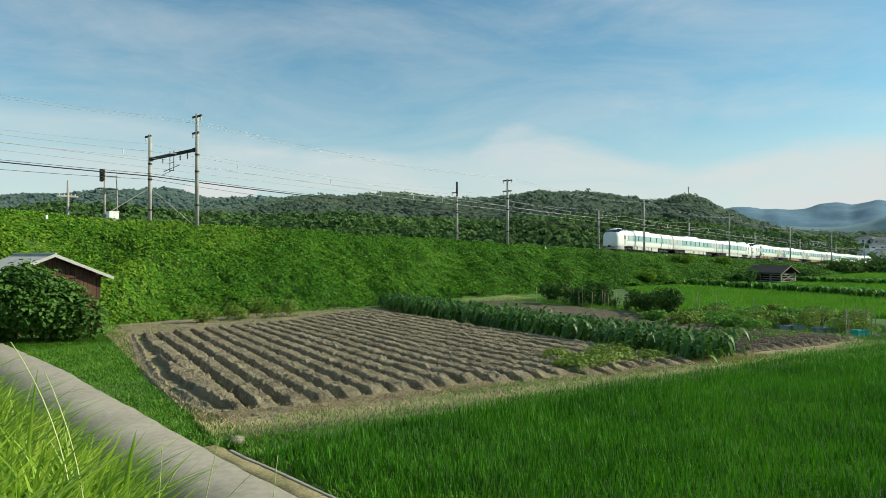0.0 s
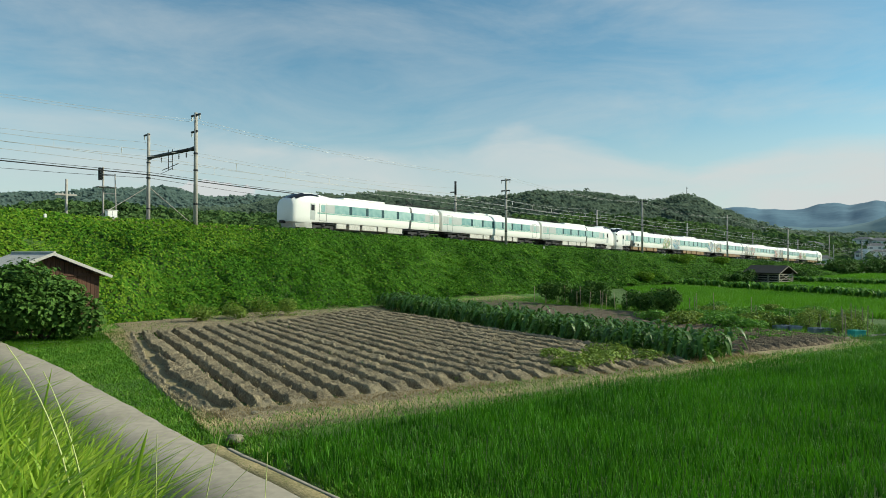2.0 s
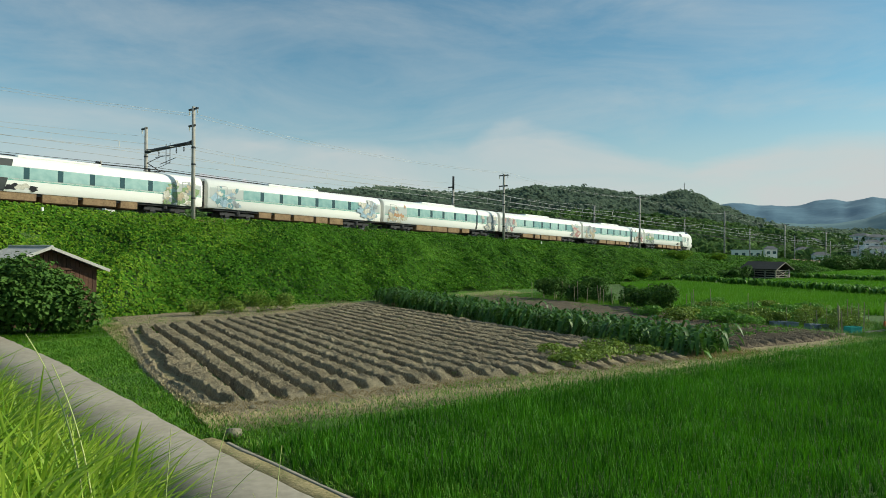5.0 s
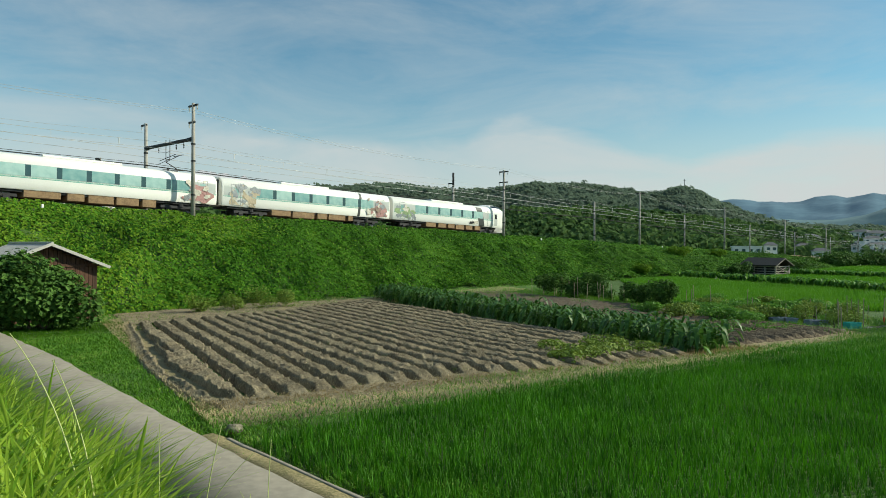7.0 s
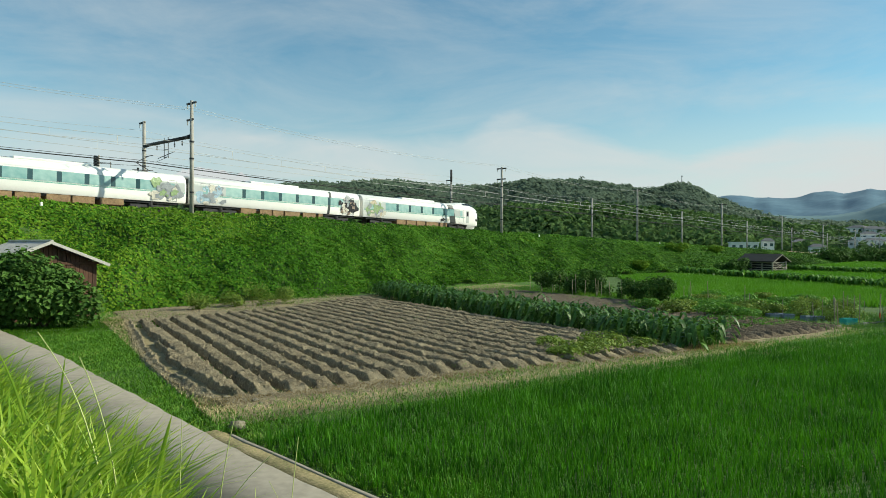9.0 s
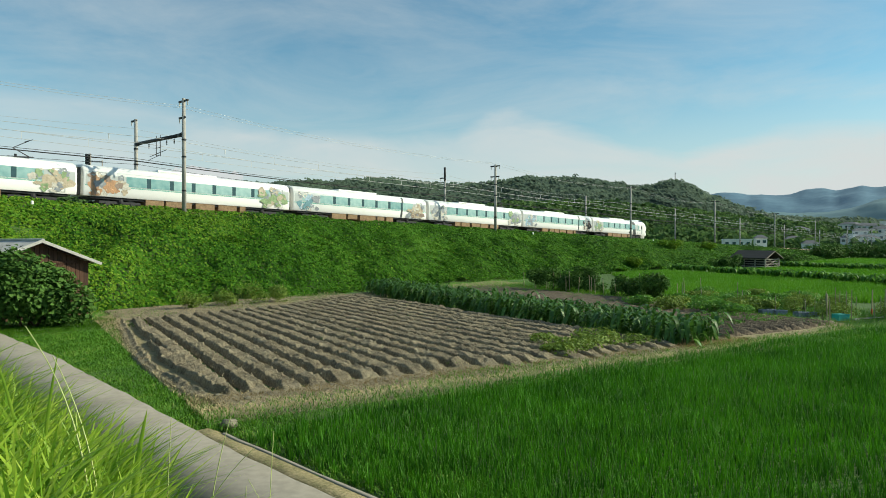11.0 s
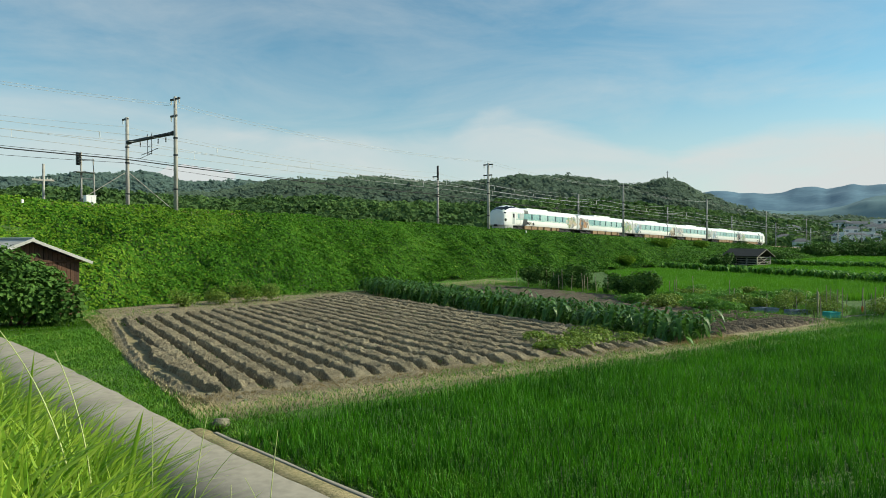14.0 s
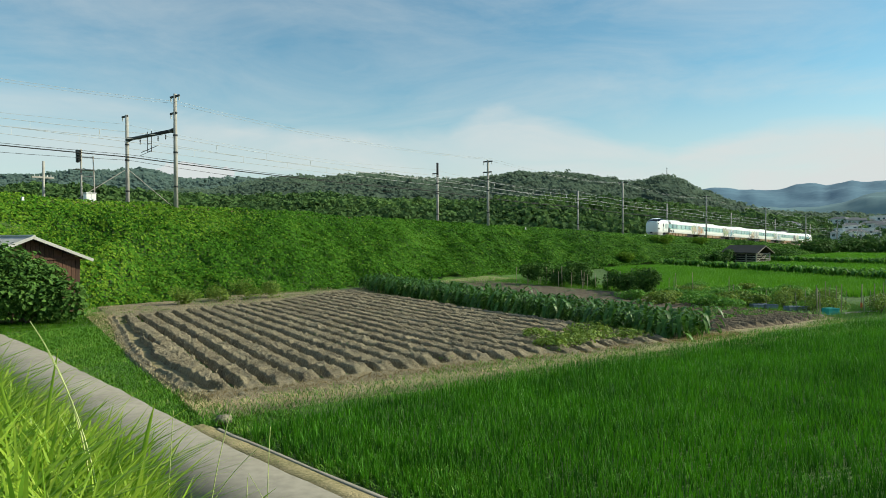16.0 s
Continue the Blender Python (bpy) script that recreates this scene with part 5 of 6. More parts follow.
kinds = [taro(300 + k) for k in range(4)]
n = 0
for (x0, y0), (x1, y1), rows_n, cnt in (((33.6, 96.0), (42.5, 56.0), 2, 70), ((54.5, 108.0), (66.0, 86.0), 2, 45)):
    for r in range(rows_n):
        for k in range(cnt):
            t = (k + rgs.uniform(-0.3, 0.3)) / cnt
            m = Matrix.Translation((x0 + (x1 - x0) * t + r * 0.9 + rgs.uniform(-0.15, 0.15), y0 + (y1 - y0) * t + r * 0.4, -0.05)) @ Matrix.Rotation(rgs.uniform(0, 6.28), 4, "Z") @ Matrix.Diagonal((*([rgs.uniform(0.9, 1.25)] * 3), 1))
            c = kinds[n] if n < 4 else copy_thing(kinds[rgs.randrange(4)], Matrix.Identity(4))
            c.matrix_basis = m
            n += 1

# thicket by the far paddies, and trees beside the hut
for k in range(8):
    foliage("thicket", "dark dense evergreen thicket at the paddy edge", "shrubs", (92 + 5.2 * k, 160 + 1.5 * (k % 3), -0.3), (4.6, 3.2, 1.85), 2600, 0.5, M["bush_leaf"], 200 + k, 9, True, "thicket beyond the paddies")
for k, (x, y, r, h) in enumerate(((46.6, 106.5, 1.5, 1.0), (56.6, 110.0, 2.2, 1.5), (53.5, 113.5, 2.4, 2.1), (43.5, 104, 1.4, 0.7))):
    foliage("shrub", "dark green shrub beside the hay hut", "bush", (x, y, 0), (r, r * 0.8, h), 1500, 0.3, M["bush_leaf"], 230 + k, 7, True, "shrubs by the hut")
# taller growth on the embankment's crest and foot further on
for k, (s, kf, r, h) in enumerate(((57, 0.62, 1.7, 0.9), (72, 0.6, 1.5, 0.8), (34, 0.12, 1.3, 0.7))):
    o = foot_off(s) + (3.0 - foot_off(s)) * kf
    q = on_track(s, o)
    q.z = (rail_z(s) - 0.3) * kf
    foliage("shrub", "green overgrown shrub on the embankment slope", "bush", q, (r, r, h), 1600, 0.26, M["kudzu_light"], 250 + k, 7, False, "shrubs on the embankment")

# ---- shed, hut, buildings ----
M["old_wood"] = mat("old_wood", (0.12, 0.062, 0.040), (0.05, 0.03, 0.021), 0.9, scale=2, fine=14, bump=0.4, obj=0.35, stretch=(1, 1, 0.15))
M["grey_wood"] = mat("grey_wood", (0.42, 0.39, 0.33), (0.13, 0.12, 0.10), 0.9, scale=2, fine=14, obj=0.3)
M["roof_metal"] = mat("roof_metal", (0.50, 0.49, 0.46), (0.36, 0.34, 0.31), 0.5, metal=0.2, scale=0.8, fine=10)
M["dark_roof"] = mat("dark_roof", (0.055, 0.052, 0.048), (0.035, 0.033, 0.03), 0.8, scale=1, fine=8)
M["plaster"] = mat("plaster", (0.82, 0.81, 0.79), (0.70, 0.69, 0.67), 0.8, scale=0.2, fine=3)
M["tile_roof"] = mat("tile_roof", (0.15, 0.15, 0.16), (0.09, 0.09, 0.10), 0.7, scale=0.5, fine=5)
# near-black colour that paints the shade inside the shed and the hut
M["inside_shade"] = mat("inside_shade", (0.03, 0.027, 0.024), (0.02, 0.018, 0.016), 0.95)


def shed(m, half, wall, ridge, depth):
    """A boarded shed: its gable faces local -y, the ridge runs along y."""
    ob = empty("shed", m)
    tagged(ob, "old brown boarded shed with pale sheet-metal roof", "shed")
    # solid core, coloured near-black for the shade behind the planks
    w = part("wall", boxed((-half + 0.06, 0.06, -0.1), (half - 0.06, depth - 0.06, wall - 0.05)), M["inside_shade"], ob)
    n = 22
    bw = 2 * half / n
    for k in range(n):
        x = -half + bw * k
        top = wall + (ridge - wall) * (1 - abs(x + bw / 2) / half) - 0.10
        part("plank", boxed((x + 0.008, 0.0, -0.05), (x + bw - 0.008, 0.05, top), 0.004), M["old_wood"], w)
        part("plank", boxed((x + 0.008, depth - 0.05, -0.05), (x + bw - 0.008, depth, top), 0.004), M["old_wood"], w)
    for sx in (-1, 1):
        for k in range(20):
            y = depth * k / 20
            part("plank", boxed((sx * half - 0.03, y + 0.06, -0.05), (sx * half + 0.03, y + depth / 20 + 0.045, wall - 0.05), 0.004), M["old_wood"], w)
    part("beam", boxed((-half - 0.1, -0.06, wall - 0.16), (half + 0.1, 0.0, wall - 0.02), 0.01), M["old_wood"], ob)
    slope = math.atan2(ridge - wall, half)
    run = math.hypot(half, ridge - wall) + 0.55
    for sx in (-1, 1):
        bm = bmesh.new()
        nr = 40
        V = []
        for j in range(nr + 1):
            y = -0.5 + (depth + 1.0) * j / nr
            b = 0.02 * (1 if j % 2 else -1)
            V.append([bm.verts.new((sx * math.cos(slope) * d, y, ridge + 0.06 - math.sin(slope) * d + b)) for d in (0, run)])
        for a, b in zip(V, V[1:]):
            bm.faces.new((a[0], a[1], b[1], b[0]))
        bmesh.ops.recalc_face_normals(bm, faces=bm.faces)
        bmesh.ops.solidify(bm, geom=bm.faces[:], thickness=0.03)
        roof = part("roof", bm, M["roof_metal"], ob, "pale corrugated metal roof sheet")
        part("barge_board", boxed((0, -0.54, -0.10), (run, -0.49, 0.06), 0.006, Matrix.Translation((0, 0, ridge + 0.02)) @ Matrix.Rotation(slope if sx > 0 else math.pi - slope, 4, "Y")), M["roof_metal"], roof)
    part("ridge_cap", rodded((0, -0.52, ridge + 0.09), (0, depth + 0.52, ridge + 0.09), 0.07, sides=8), M["roof_metal"], ob)
    return ob


shed(Matrix.Translation((-20.58, 36.62, 0)) @ Matrix.Rotation(radians(50), 4, "Z"), 2.5, 3.0, 4.03, 5.0)


def hut(m):
    ob = empty("hay_hut", m)
    tagged(ob, "small dark open-slatted farm hut with gabled roof", "hut")
    w, d, h, r = 2.6, 1.75, 1.55, 2.55
    for x in (-w, -0.9, 0.9, w):
        for y in (-d, d):
            part("post", boxed((x - 0.09, y - 0.09, -0.2), (x + 0.09, y + 0.09, h), 0.01), M["grey_wood"], ob)
    # added block, its dark colour stands for the hut's shaded interior
    part("stored_straw", boxed((-w + 0.4, -d + 0.5, 0), (w - 0.4, d - 0.4, 1.25), 0.12), M["inside_shade"], ob, "added dark block for the shaded inside")
    for y in (-d, d):
        for k in range(4):
            part("slat", boxed((-w, y - 0.05, 0.18 + 0.36 * k), (w, y + 0.02, 0.31 + 0.36 * k), 0.006), M["grey_wood"], ob)
    for x in (-w, w):
        for k in range(4):
            part("slat", boxed((x - 0.03, -d, 0.18 + 0.36 * k), (x + 0.04, d, 0.31 + 0.36 * k), 0.006), M["grey_wood"], ob)
    part("brace", rodded((w + 0.06, -d, 0.2), (w + 0.06, d, h), 0.06, sides=6), M["grey_wood"], ob)
    part("brace", rodded((w + 0.06, d, 0.2), (w + 0.06, -d, h), 0.06, sides=6), M["grey_wood"], ob)
    for sy in (-1, 1):
        bm = bmesh.new()
        vs = [bm.verts.new(v) for v in ((-w - 0.5, 0, r), (w + 0.5, 0, r), (w + 0.5, sy * (d + 0.5), h - 0.1), (-w - 0.5, sy * (d + 0.5), h - 0.1))]
        bm.faces.new(vs)
        bmesh.ops.recalc_face_normals(bm, faces=bm.faces)
        bmesh.ops.solidify(bm, geom=bm.faces[:], thickness=0.12)
        part("roof", bm, M["dark_roof"], ob, "dark weathered roof")
    for sy in (-1, 1):
        part("barge_board", rodded((w + 0.5, 0, r), (w + 0.5, sy * (d + 0.5), h - 0.1), 0.07, sides=6), M["grey_wood"], ob)
    return ob


hut(Matrix.Translation((50.6, 107.0, 0)) @ Matrix.Rotation(radians(-58), 4, "Z"))


def house(m, w, d, h, roof_h, flat, label, wall="plaster"):
    ob = empty("house", m)
    tagged(ob, label, "house", "houses of the far town")
    b = part("wall", boxed((-w / 2, -d / 2, -6), (w / 2, d / 2, h)), M[wall], ob)
    if flat:
        part("roof", boxed((-w / 2 - 0.3, -d / 2 - 0.3, h), (w / 2 + 0.3, d / 2 + 0.3, h + 0.5)), M["plaster"], ob)
    else:
        bm = bmesh.new()
        a = [bm.verts.new(v) for v in ((-w / 2 - 0.6, -d / 2 - 0.6, h), (w / 2 + 0.6, -d / 2 - 0.6, h), (w / 2 + 0.6, d / 2 + 0.6, h), (-w / 2 - 0.6, d / 2 + 0.6, h), (-w / 4, 0, h + roof_h), (w / 4, 0, h + roof_h))]
        for f in ((0, 1, 5, 4), (1, 2, 5), (2, 3, 4, 5), (3, 0, 4), (0, 3, 2, 1)):
            bm.faces.new([a[i] for i in f])
        bmesh.ops.recalc_face_normals(bm, faces=bm.faces)
        part("roof", bm, M["tile_roof"], ob)
    n = max(2, int(w / 3))
    for k in range(n):
        x = -w / 2 + w * (k + 0.5) / n
        part("window", boxed((x - 0.7, -d / 2 - 0.06, h - 2.2), (x + 0.7, -d / 2 + 0.05, h - 0.9)), M["train_glass_dark"], b)
    return ob


rgh = random.Random(4)
for k in range(24):
    dist = rgh.uniform(420, 540)
    a = radians(rgh.uniform(27, 31.5) if k > 20 else rgh.uniform(31.2, 36))
    base = 1.0 + (dist - 430) * 0.10
    big = k in (1, 3)
    house(Matrix.Translation((dist * math.sin(a), dist * math.cos(a), base)) @ Matrix.Rotation(rgh.uniform(-0.6, 0.6) - a, 4, "Z"), 16 if big else rgh.uniform(8, 13), 9, 6.5 if big else rgh.uniform(4.8, 6.8), 1.6, big or k % 4 == 0, "white flat-roofed building of the far town" if big else "pale house with grey roof in the far town")
house(Matrix.Translation((141, 318, 0.2)) @ Matrix.Rotation(-0.3, 4, "Z"), 12, 8, 4.6, 1, True, "long low white building behind the railway")
house(Matrix.Translation((154, 322, 0.6)) @ Matrix.Rotation(-0.3, 4, "Z"), 5, 6, 5.0, 1.5, False, "small white house behind the railway")
house(Matrix.Translation((190, 345, -0.5)) @ Matrix.Rotation(-0.3, 4, "Z"), 7, 5, 3.6, 1.6, False, "small white house behind the railway")
mast_az = math.atan((1219 - 784) / 1230.7)
tw = part("radio_mast", rodded((0, 0, 0), (0, 0, 18), 0.9, 0.5, 6), M["steel"])
part("antenna_head", boxed((-1.6, -1.6, 14.5), (1.6, 1.6, 15.4)), M["steel"], tw)
tw.matrix_basis = Matrix.Translation((1490 * math.sin(mast_az), 1490 * math.cos(mast_az), 127))
tagged(tw, "thin radio mast on the hilltop", "mast")

# ---- garden clutter and the rock ----
M["teal_plastic"] = mat("teal_plastic", (0.05, 0.42, 0.36), (0.04, 0.33, 0.28), 0.4)
M["blue_sheet"] = mat("blue_sheet", (0.22, 0.26, 0.33), (0.13, 0.16, 0.21), 0.5, scale=2, fine=9)
M["rock"] = mat("rock", (0.28, 0.25, 0.18), (0.16, 0.14, 0.10), 0.95, scale=4, fine=22, bump=0.6)


def crate(m, size, material, label):
    ob = empty("crate", m)
    tagged(ob, label, "crate")
    x, y, z = size
    part("bottom", boxed((-x, -y, 0), (x, y, 0.04)), material, ob)
    for lo, hi in (((-x, -y, 0.04), (-x + 0.03, y, z)), ((x - 0.03, -y, 0.04), (x, y, z)), ((-x + 0.03, -y, 0.04), (x - 0.03, -y + 0.03, z)), ((-x + 0.03, y - 0.03, 0.04), (x - 0.03, y, z))):
        part("side", boxed(lo, hi, 0.005), material, ob)
    part("rim", boxed((-x - 0.02, -y - 0.02, z - 0.05), (x + 0.02, -y, z), 0.005), material, ob)
    return ob


crate(Matrix.Translation((20.9, 34.9, 0)) @ Matrix.Rotation(0.2, 4, "Z"), (0.33, 0.24, 0.32), M["teal_plastic"], "teal plastic harvest crate on the ground")
for k, (x, y, turn) in enumerate(((18.45, 37.8, 0.1), (19.15, 37.6, -0.15), (18.8, 38.2, 0.3), (19.75, 36.6, 0.2), (20.3, 36.5, -0.1))):
    crate(Matrix.Translation((x, y, 0)) @ Matrix.Rotation(turn, 4, "Z"), (0.31, 0.22, 0.26), M["blue_sheet"], "blue-grey plastic crate among the garden weeds")
M["orange_paint"] = mat("orange_paint", (0.62, 0.16, 0.05), (0.45, 0.11, 0.04), 0.6)
M["pale_sheet"] = mat("pale_sheet", (0.62, 0.60, 0.54), (0.42, 0.40, 0.35), 0.7, scale=2, fine=12, bump=0.4)
marker = empty("marker_stake", Matrix.Translation((23.35, 36.2, 0)))
tagged(marker, "thin garden stake with orange painted foot", "stake")
part("pole", rodded((0, 0, 0.45), (0.03, 0, 1.45), 0.032, 0.026, 8), M["stake"], marker)
part("foot", rodded((0, 0, -0.1), (0, 0, 0.46), 0.055, 0.05, 8), M["orange_paint"], marker, "orange painted foot")
for k, (x, y, h) in enumerate(((22.2, 36.5, 1.35), (21.6, 37.4, 1.2), (23.9, 36.0, 1.5), (19.9, 34.1, 1.15), (20.6, 35.6, 1.3), (22.8, 37.6, 1.1))):
    st = part("garden_stake", rodded((0, 0, -0.15), (0.04 * (k % 3 - 1), 0, h), 0.034, 0.028, 6), M["stake"])
    st.matrix_basis = Matrix.Translation((x, y, 0))
    tagged(st, "stout weathered garden stake", "stake", "stakes of the vegetable garden")
bm = bmesh.new()
rgp = random.Random(12)
edge_a, edge_b = [], []
for k in range(13):
    t = k / 12
    x, y = 21.0 + 2.7 * t, 34.3 + 1.25 * t
    w, z = 0.16 + rgp.uniform(-0.05, 0.07), 0.05 + rgp.uniform(0, 0.07)
    edge_a.append(bm.verts.new((x + 0.42 * w, y - 0.9 * w, z)))
    edge_b.append(bm.verts.new((x - 0.42 * w, y + 0.9 * w, z + 0.03)))
for k in range(12):
    bm.faces.new((edge_a[k], edge_a[k + 1], edge_b[k + 1], edge_b[k]))
bmesh.ops.solidify(bm, geom=bm.faces[:], thickness=0.04)
sheet = part("folded_sheet", bm, M["pale_sheet"], None, "", True)
tagged(sheet, "crumpled pale plastic sheet on the paddy edge", "plastic sheet")


def stone(x, y, r, seed, label):
    bm = bmesh.new()
    bmesh.ops.create_icosphere(bm, subdivisions=3, radius=1.0)
    for v in bm.verts:
        v.co *= 1 + 0.30 * noise.noise(v.co * 1.6 + Vector((seed, 3, 1)))
        v.co = Vector((v.co.x * r * 1.25, v.co.y * r, v.co.z * r * 0.75))
    ob = part("stone", bm, M["rock"], None, "", True)
    ob.matrix_basis = Matrix.Translation((x, y, r * 0.25))
    return tagged(ob, label, "stone", "stones by the farm road")


stone(-4.45, 15.0, 0.15, 1, "pale weathered boulder beside the farm road")
stone(19.45, 33.3, 0.16, 9, "pale white stone at the garden edge")
for k, (x, y, r) in enumerate(((-4.7, 17.5, 0.08), (-4.5, 17.2, 0.06), (-5.6, 17.9, 0.07))):
    stone(x, y, r, 5 + k, "small pale stone on the field edge")

# ---- grass ----
def road_point(u, v):
    return RU.x * u + RV.x * v, RU.y * u + RV.y * v


def grass(name, n, u0, u1, v0, v1, h, w, lean, material, label, seed, keep=None, z=None):
    rg = np.random.default_rng(seed)
    u, v = rg.uniform(u0, u1, n), rg.uniform(v0, v1, n)
    x, y = road_point(u, v)
    if keep is not None:
        k = keep(x, y, u, v, rg)
        x, y, u, v = x[k], y[k], u[k], v[k]
    m = len(x)
    zz = (bank_height(x, y) - 0.12) if z is None else np.full(m, z)
    hs = h * rg.uniform(0.45, 1.15, m) * (1 + 0.25 * wave(x, y, 0.7, seed))
    if name == "bank_grass":
        hs *= np.clip((ROAD_L + 0.1 - v) / 1.8, 0.18, 1)
    ob = blades(name, np.stack([x, y, zz], 1), hs, w * rg.uniform(0.6, 1.3, m), hs * lean * rg.uniform(0.3, 1.3, m), material, seed=seed)
    return tagged(ob, label, "grass", kind="stuff")


def verge_keep(x, y, u, v, rg):
    a = (x - FO.x) * FA.x + (y - FO.y) * FA.y
    b = (x - FO.x) * FB.x + (y - FO.y) * FB.y
    r = rg.random(len(x))
    clear = v > road_right(u) + 0.05 - 0.14 * r
    lip = (u > -14.0) & (v < 6.75)
    return clear & (~lip | (wave(x, y, 0.5, 88) > 0.55)) & ((b < first_furrow(a) - 0.28 - 0.28 * r) | ((a < -1.0 - 0.8 * r) & (v < 8.6)))


grass("verge_grass", 90000, -34, -4, 5.95, 11.5, 0.15, 0.022, 0.9, M["grass"], "short bright green grass on the road verge", 61, verge_keep)
grass("verge_grass", 14000, -47, -34, 6.75, 13.5, 0.17, 0.032, 0.9, M["grass"], "short green grass near the shed", 62)
grass("bank_grass", 75000, -20, 3.0, 0.5, ROAD_L - 0.05, 0.50, 0.017, 0.8, M["tall_grass"], "long bright green grass on the roadside bank", 63, lambda x, y, u, v, rg: (y > 1.6) & (x < -0.30 * y + 0.1 * rg.normal(0, 1, len(x))))
grass("bank_grass", 15000, -16, -1.0, 0.5, 2.7, 0.78, 0.032, 0.9, M["tall_grass"], "long broad grass blades on the roadside bank", 64, lambda x, y, u, v, rg: (y > 2.6) & (x < -0.43 * y - 0.05))
grass("bank_grass", 26000, -24, 14, -3.0, ROAD_L, 0.24, 0.012, 0.7, M["grass"], "short green grass over the roadside bank", 65)
grass("edge_grass", 9000, -42, 10, ROAD_L - 0.25, ROAD_L + 0.14, 0.16, 0.012, 0.8, M["grass"], "grass creeping over the road edge", 66)
grass("edge_grass", 16000, -14, 4, ROAD_R - 0.14, ROAD_R + 0.42, 0.10, 0.012, 0.9, M["grass"], "grass creeping over the road edge", 67, lambda x, y, u, v, rg: wave(x, y, 0.35, 89) > 0.05)


def scatter_field(n, a0, a1, b0, b1, h, material, label, seed, dens=None):
    rg = np.random.default_rng(seed)
    a, b = rg.uniform(a0, a1, n), rg.uniform(b0, b1, n)
    if dens is not None:
        k = dens(a, b, rg)
        a, b = a[k], b[k]
    m = len(a)
    P = np.stack([FO.x + FA.x * a + FB.x * b, FO.y + FA.y * a + FB.y * b, np.full(m, 0.10 if "ridges" in label else 0.0)], 1)
    hs = h * rg.uniform(0.4, 1.2, m)
    return tagged(blades("straw_litter" if material is M["dry_straw"] else "field_grass", P, hs, 0.014 * np.ones(m), hs * rg.uniform(0.5, 1.6, m), material, seed=seed), label, "straw" if material is M["dry_straw"] else "grass", kind="stuff")


M["dry_straw"] = mat("dry_straw", (0.56, 0.46, 0.26), (0.32, 0.25, 0.13), 0.8, scale=1.5, fine=8, island=0.6, leafy=0.15)
scatter_field(22000, -2.0, 1.2, -1.2, 21, 0.10, M["dry_straw"], "dry cut straw along the front of the field", 72)
scatter_field(5000, -1.0, 22, -1.25, 0.0, 0.10, M["dry_straw"], "dry cut straw beside the field", 73, lambda a, b, rg: b < first_furrow(a) - 0.25)
scatter_field(9000, 20.5, 34, -1.5, 17, 0.12, M["dry_straw"], "dry cut straw behind the field", 74, lambda a, b, rg: a > field_edge(b) + 0.2)
scatter_field(9000, 28, 52, 24, 42, 0.35, M["grass"], "rough green grass beyond the garden", 78)
scatter_field(6000, 0.5, 28, -0.2, 16.6, 0.07, M["dry_straw"], "flecks of dry straw on the ridges", 80, lambda a, b, rg: a < field_edge(b) - 0.3)
scatter_field(3500, -0.2, 7.5, 27.5, 35, 0.28, M["grass"], "rough green grass beside the garden", 81)
scatter_field(1600, 1, 28, 5, 16.5, 0.16, M["grass"], "small weeds on the ridges", 79, lambda a, b, rg: (wave(a, b, 0.9, 17) > 0.5) & (a < field_edge(b)))
scatter_field(24000, -2.5, 0.5, -1.3, 33, 0.15, M["grass"], "green grass tufts along the rice", 75, lambda a, b, rg: a < -0.65 + 0.06 * np.minimum(b, 13) + 0.35 * wave(a, b, 0.9, 31) + 0.25 * rg.normal(0, 1, len(a)))
scatter_field(9000, 22, 34, -2.5, 17, 0.14, M["grass"], "yellowish grass below the embankment", 82, lambda a, b, rg: (a > field_edge(b) + 0.5) & (wave(a, b, 1.3, 33) > -0.2))
scatter_field(14000, 4, 34, 20, 33, 0.3, M["grass"], "thin grass on the fallow beds", 76, lambda a, b, rg: wave(a, b, 1.6, 7) > 0.25)
scatter_field(12000, -1, 34, 32.5, 36.5, 0.35, M["grass"], "green grass between garden and paddy", 77)

# tall single grasses that nod in the wind
M["stem"] = mat("stem", (0.50, 0.53, 0.22), (0.34, 0.40, 0.14), 0.6, scale=3, fine=20)
STEMS = []


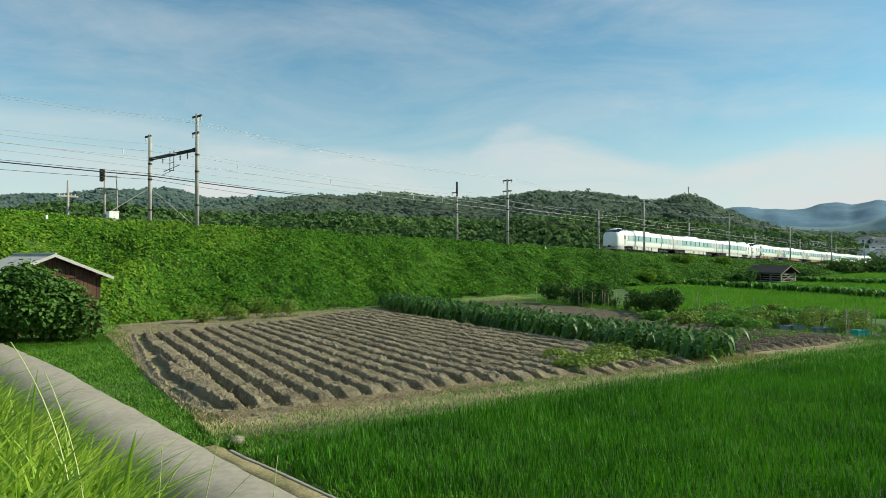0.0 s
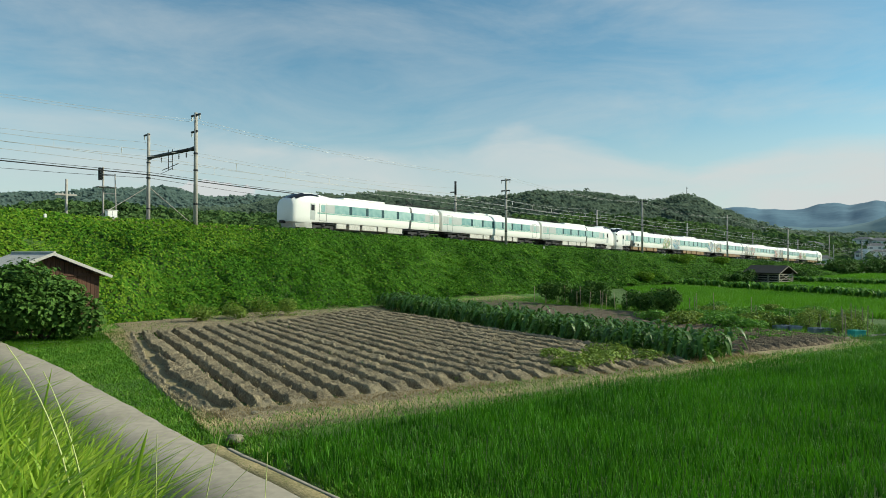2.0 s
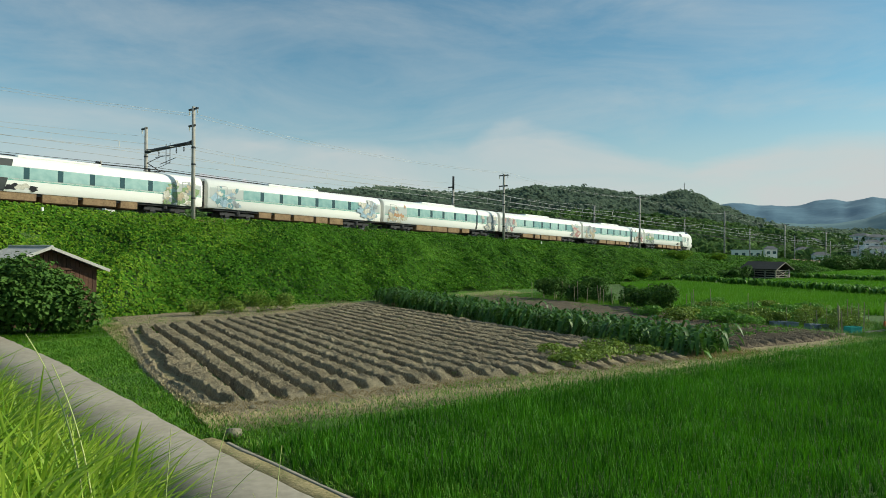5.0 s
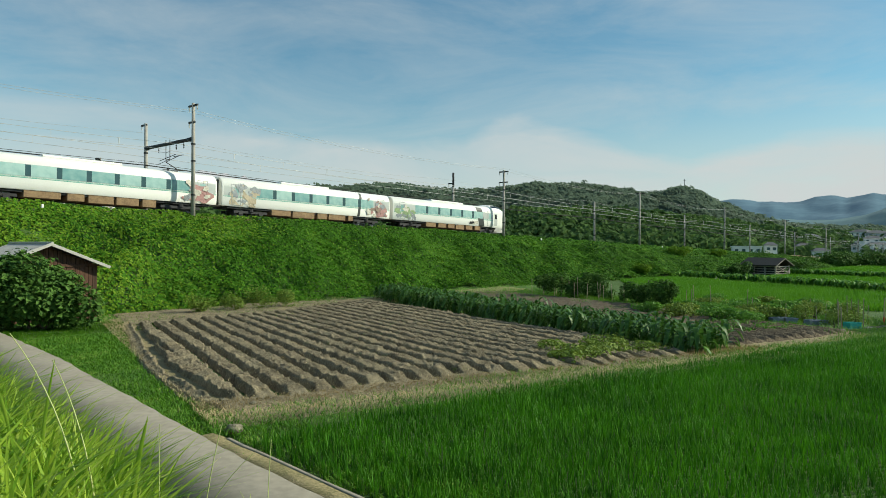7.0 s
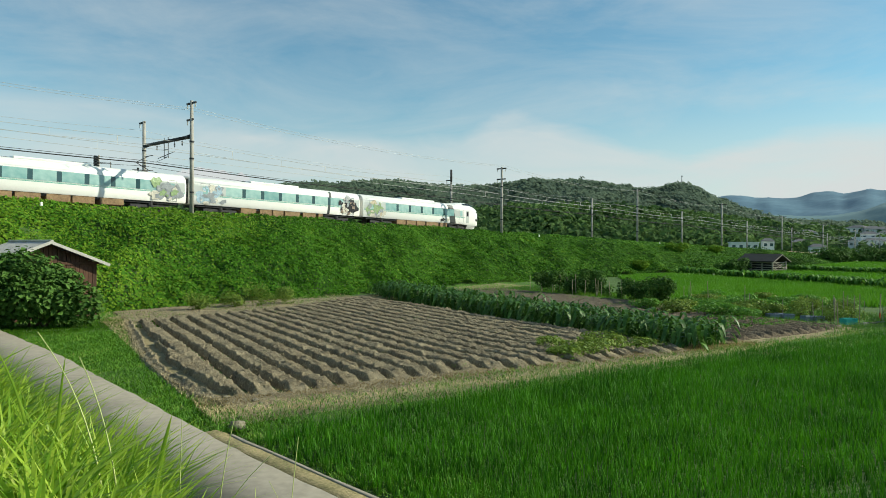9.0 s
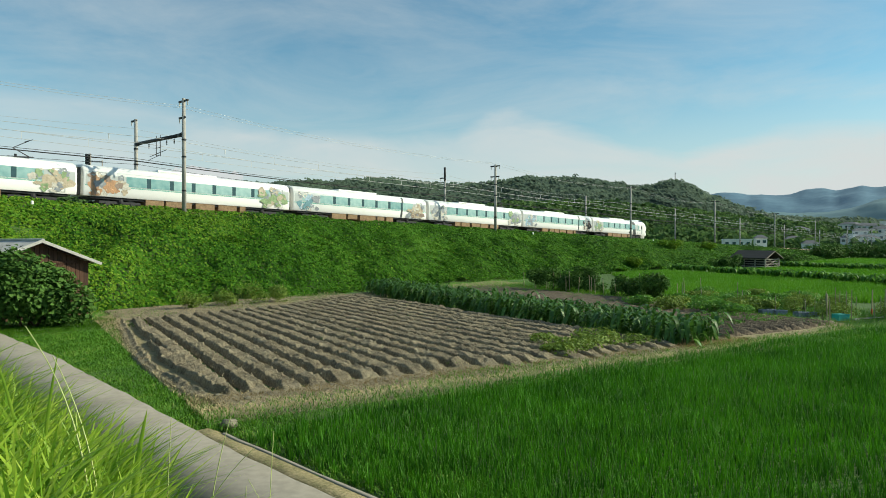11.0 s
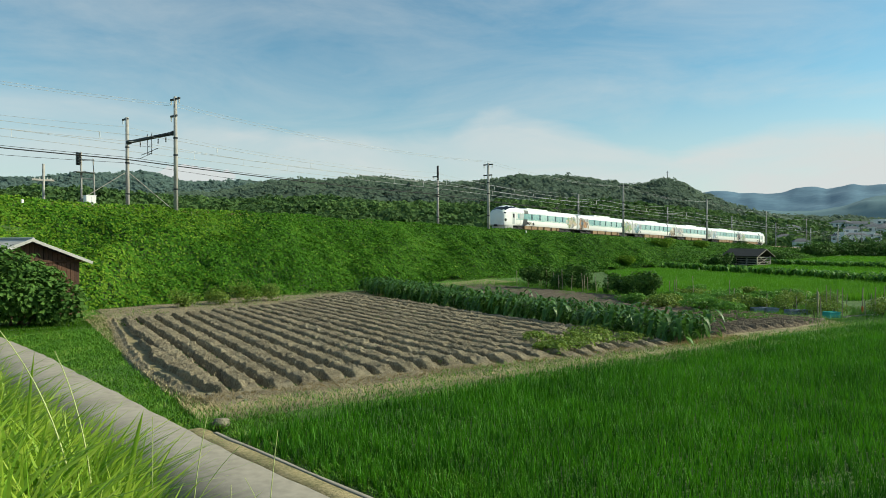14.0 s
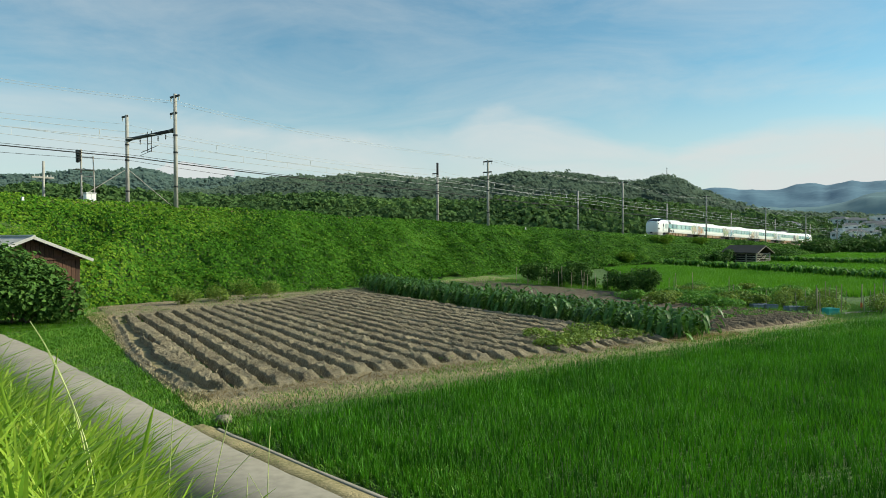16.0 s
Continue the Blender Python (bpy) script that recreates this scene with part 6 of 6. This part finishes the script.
def grass_stem(x, y, h, tip, width, seed, broad):
    """One tall grass: a thin culm or a broad blade, arching towards tip (dx, dy)."""
    rg = random.Random(seed)
    z0 = float(bank_height(np.array([x]), np.array([y]))[0]) - 0.15
    n = 12
    pts = [Vector((tip[0] * (k / n) ** 2.2, tip[1] * (k / n) ** 2.2, h * (k / n) - 0.22 * math.hypot(*tip) * (k / n) ** 3)) for k in range(n + 1)]
    V, F = [], []
    if broad:
        wide = Vector((0.85, 0.3, 0)).normalized()
        for k, p in enumerate(pts):
            w = width * (0.25 + 0.75 * math.sin(math.pi * min(1, 0.15 + 0.85 * k / n))) if k < n else 0.001
            V += [tuple(p - wide * w / 2 + Vector((0, w * 0.2, 0))), tuple(p), tuple(p + wide * w / 2 + Vector((0, w * 0.2, 0)))]
        for k in range(n):
            i = 3 * k
            F += [(i, i + 1, i + 4, i + 3), (i + 1, i + 2, i + 5, i + 4)]
    else:
        for k, p in enumerate(pts):
            r = width * 0.5 * (1 - 0.55 * k / n)
            V += [(p.x + r * math.cos(q * 1.5708), p.y + r * math.sin(q * 1.5708), p.z) for q in range(4)]
        for k in range(n):
            for q in range(4):
                F.append((4 * k + q, 4 * k + (q + 1) % 4, 4 * k + 4 + (q + 1) % 4, 4 * k + 4 + q))
    ob = bare("grass_stem", V, F, M["tall_grass"] if broad else M["stem"])
    tagged(ob, "tall broad green grass blade on the bank" if broad else "tall thin yellowish grass culm on the bank", "grass", "tall grasses on the bank")
    STEMS.append((ob, (x, y, z0), rg.uniform(0, 6.28), rg.uniform(0.8, 1.4)))
    return ob


for k, (x, y, h, tip, w, broad) in enumerate((
        (-2.20, 4.2, 1.62, (-0.50, 0.1), 0.017, False), (-2.12, 4.2, 1.45, (-0.34, 0.1), 0.016, False),
        (-1.95, 4.2, 1.15, (0.13, 0.0), 0.042, True), (-1.78, 4.3, 1.2, (0.02, 0.0), 0.010, False),
        (-1.48, 4.1, 1.36, (0.15, 0.0), 0.011, False), (-1.55, 4.0, 1.15, (0.45, 0.0), 0.012, False),
        (-1.08, 4.2, 1.50, (0.04, 0.1), 0.010, False), (-1.42, 4.0, 0.95, (0.42, 0.0), 0.026, True),
        (-1.22, 4.1, 1.05, (0.02, 0.0), 0.010, False), (-2.75, 4.6, 1.25, (0.10, 0.0), 0.026, True),
        (-2.1, 4.1, 0.95, (0.36, 0.1), 0.022, True), (-1.02, 3.9, 1.05, (0.55, 0.1), 0.009, False),
        (-2.5, 4.2, 1.0, (0.40, 0.0), 0.024, True), (-3.0, 4.8, 1.35, (-0.30, 0.0), 0.024, True),
        (-0.80, 3.9, 1.35, (-0.35, 0.1), 0.008, False), (-1.7, 4.0, 0.85, (0.30, 0.0), 0.022, True),
        (-2.35, 4.5, 1.0, (-0.45, 0.0), 0.024, True), (-1.85, 3.9, 0.8, (-0.35, 0.0), 0.022, True))):
    grass_stem(x, y, h, tip, w, 400 + k, broad)


def motions():
    for car, s, v, off in COACHES:
        rows = []
        for k in range(0, 33):
            t = k * 0.5
            q = s + v[0] * t + v[1] * t * t
            a, b = on_track(q - 7, off), on_track(q + 7, off)
            d = (b - a).normalized()
            tilt = -math.degrees(math.asin(d.z))
            p = (a + b) / 2
            rows.append((t, pose(p.x, p.y, p.z, 0, 0, math.degrees(TA)) @ pose(0, 0, 0, 0, tilt)))
        walk(car, rows)
    for ob, (x, y, z), phase, rate in STEMS:
        walk(ob, [(k * 0.5, pose(x, y, z, 1.2 * math.sin(phase + rate * k * 0.9), 2.0 * math.sin(phase + rate * k * 0.6), 0)) for k in range(33)])


motions()
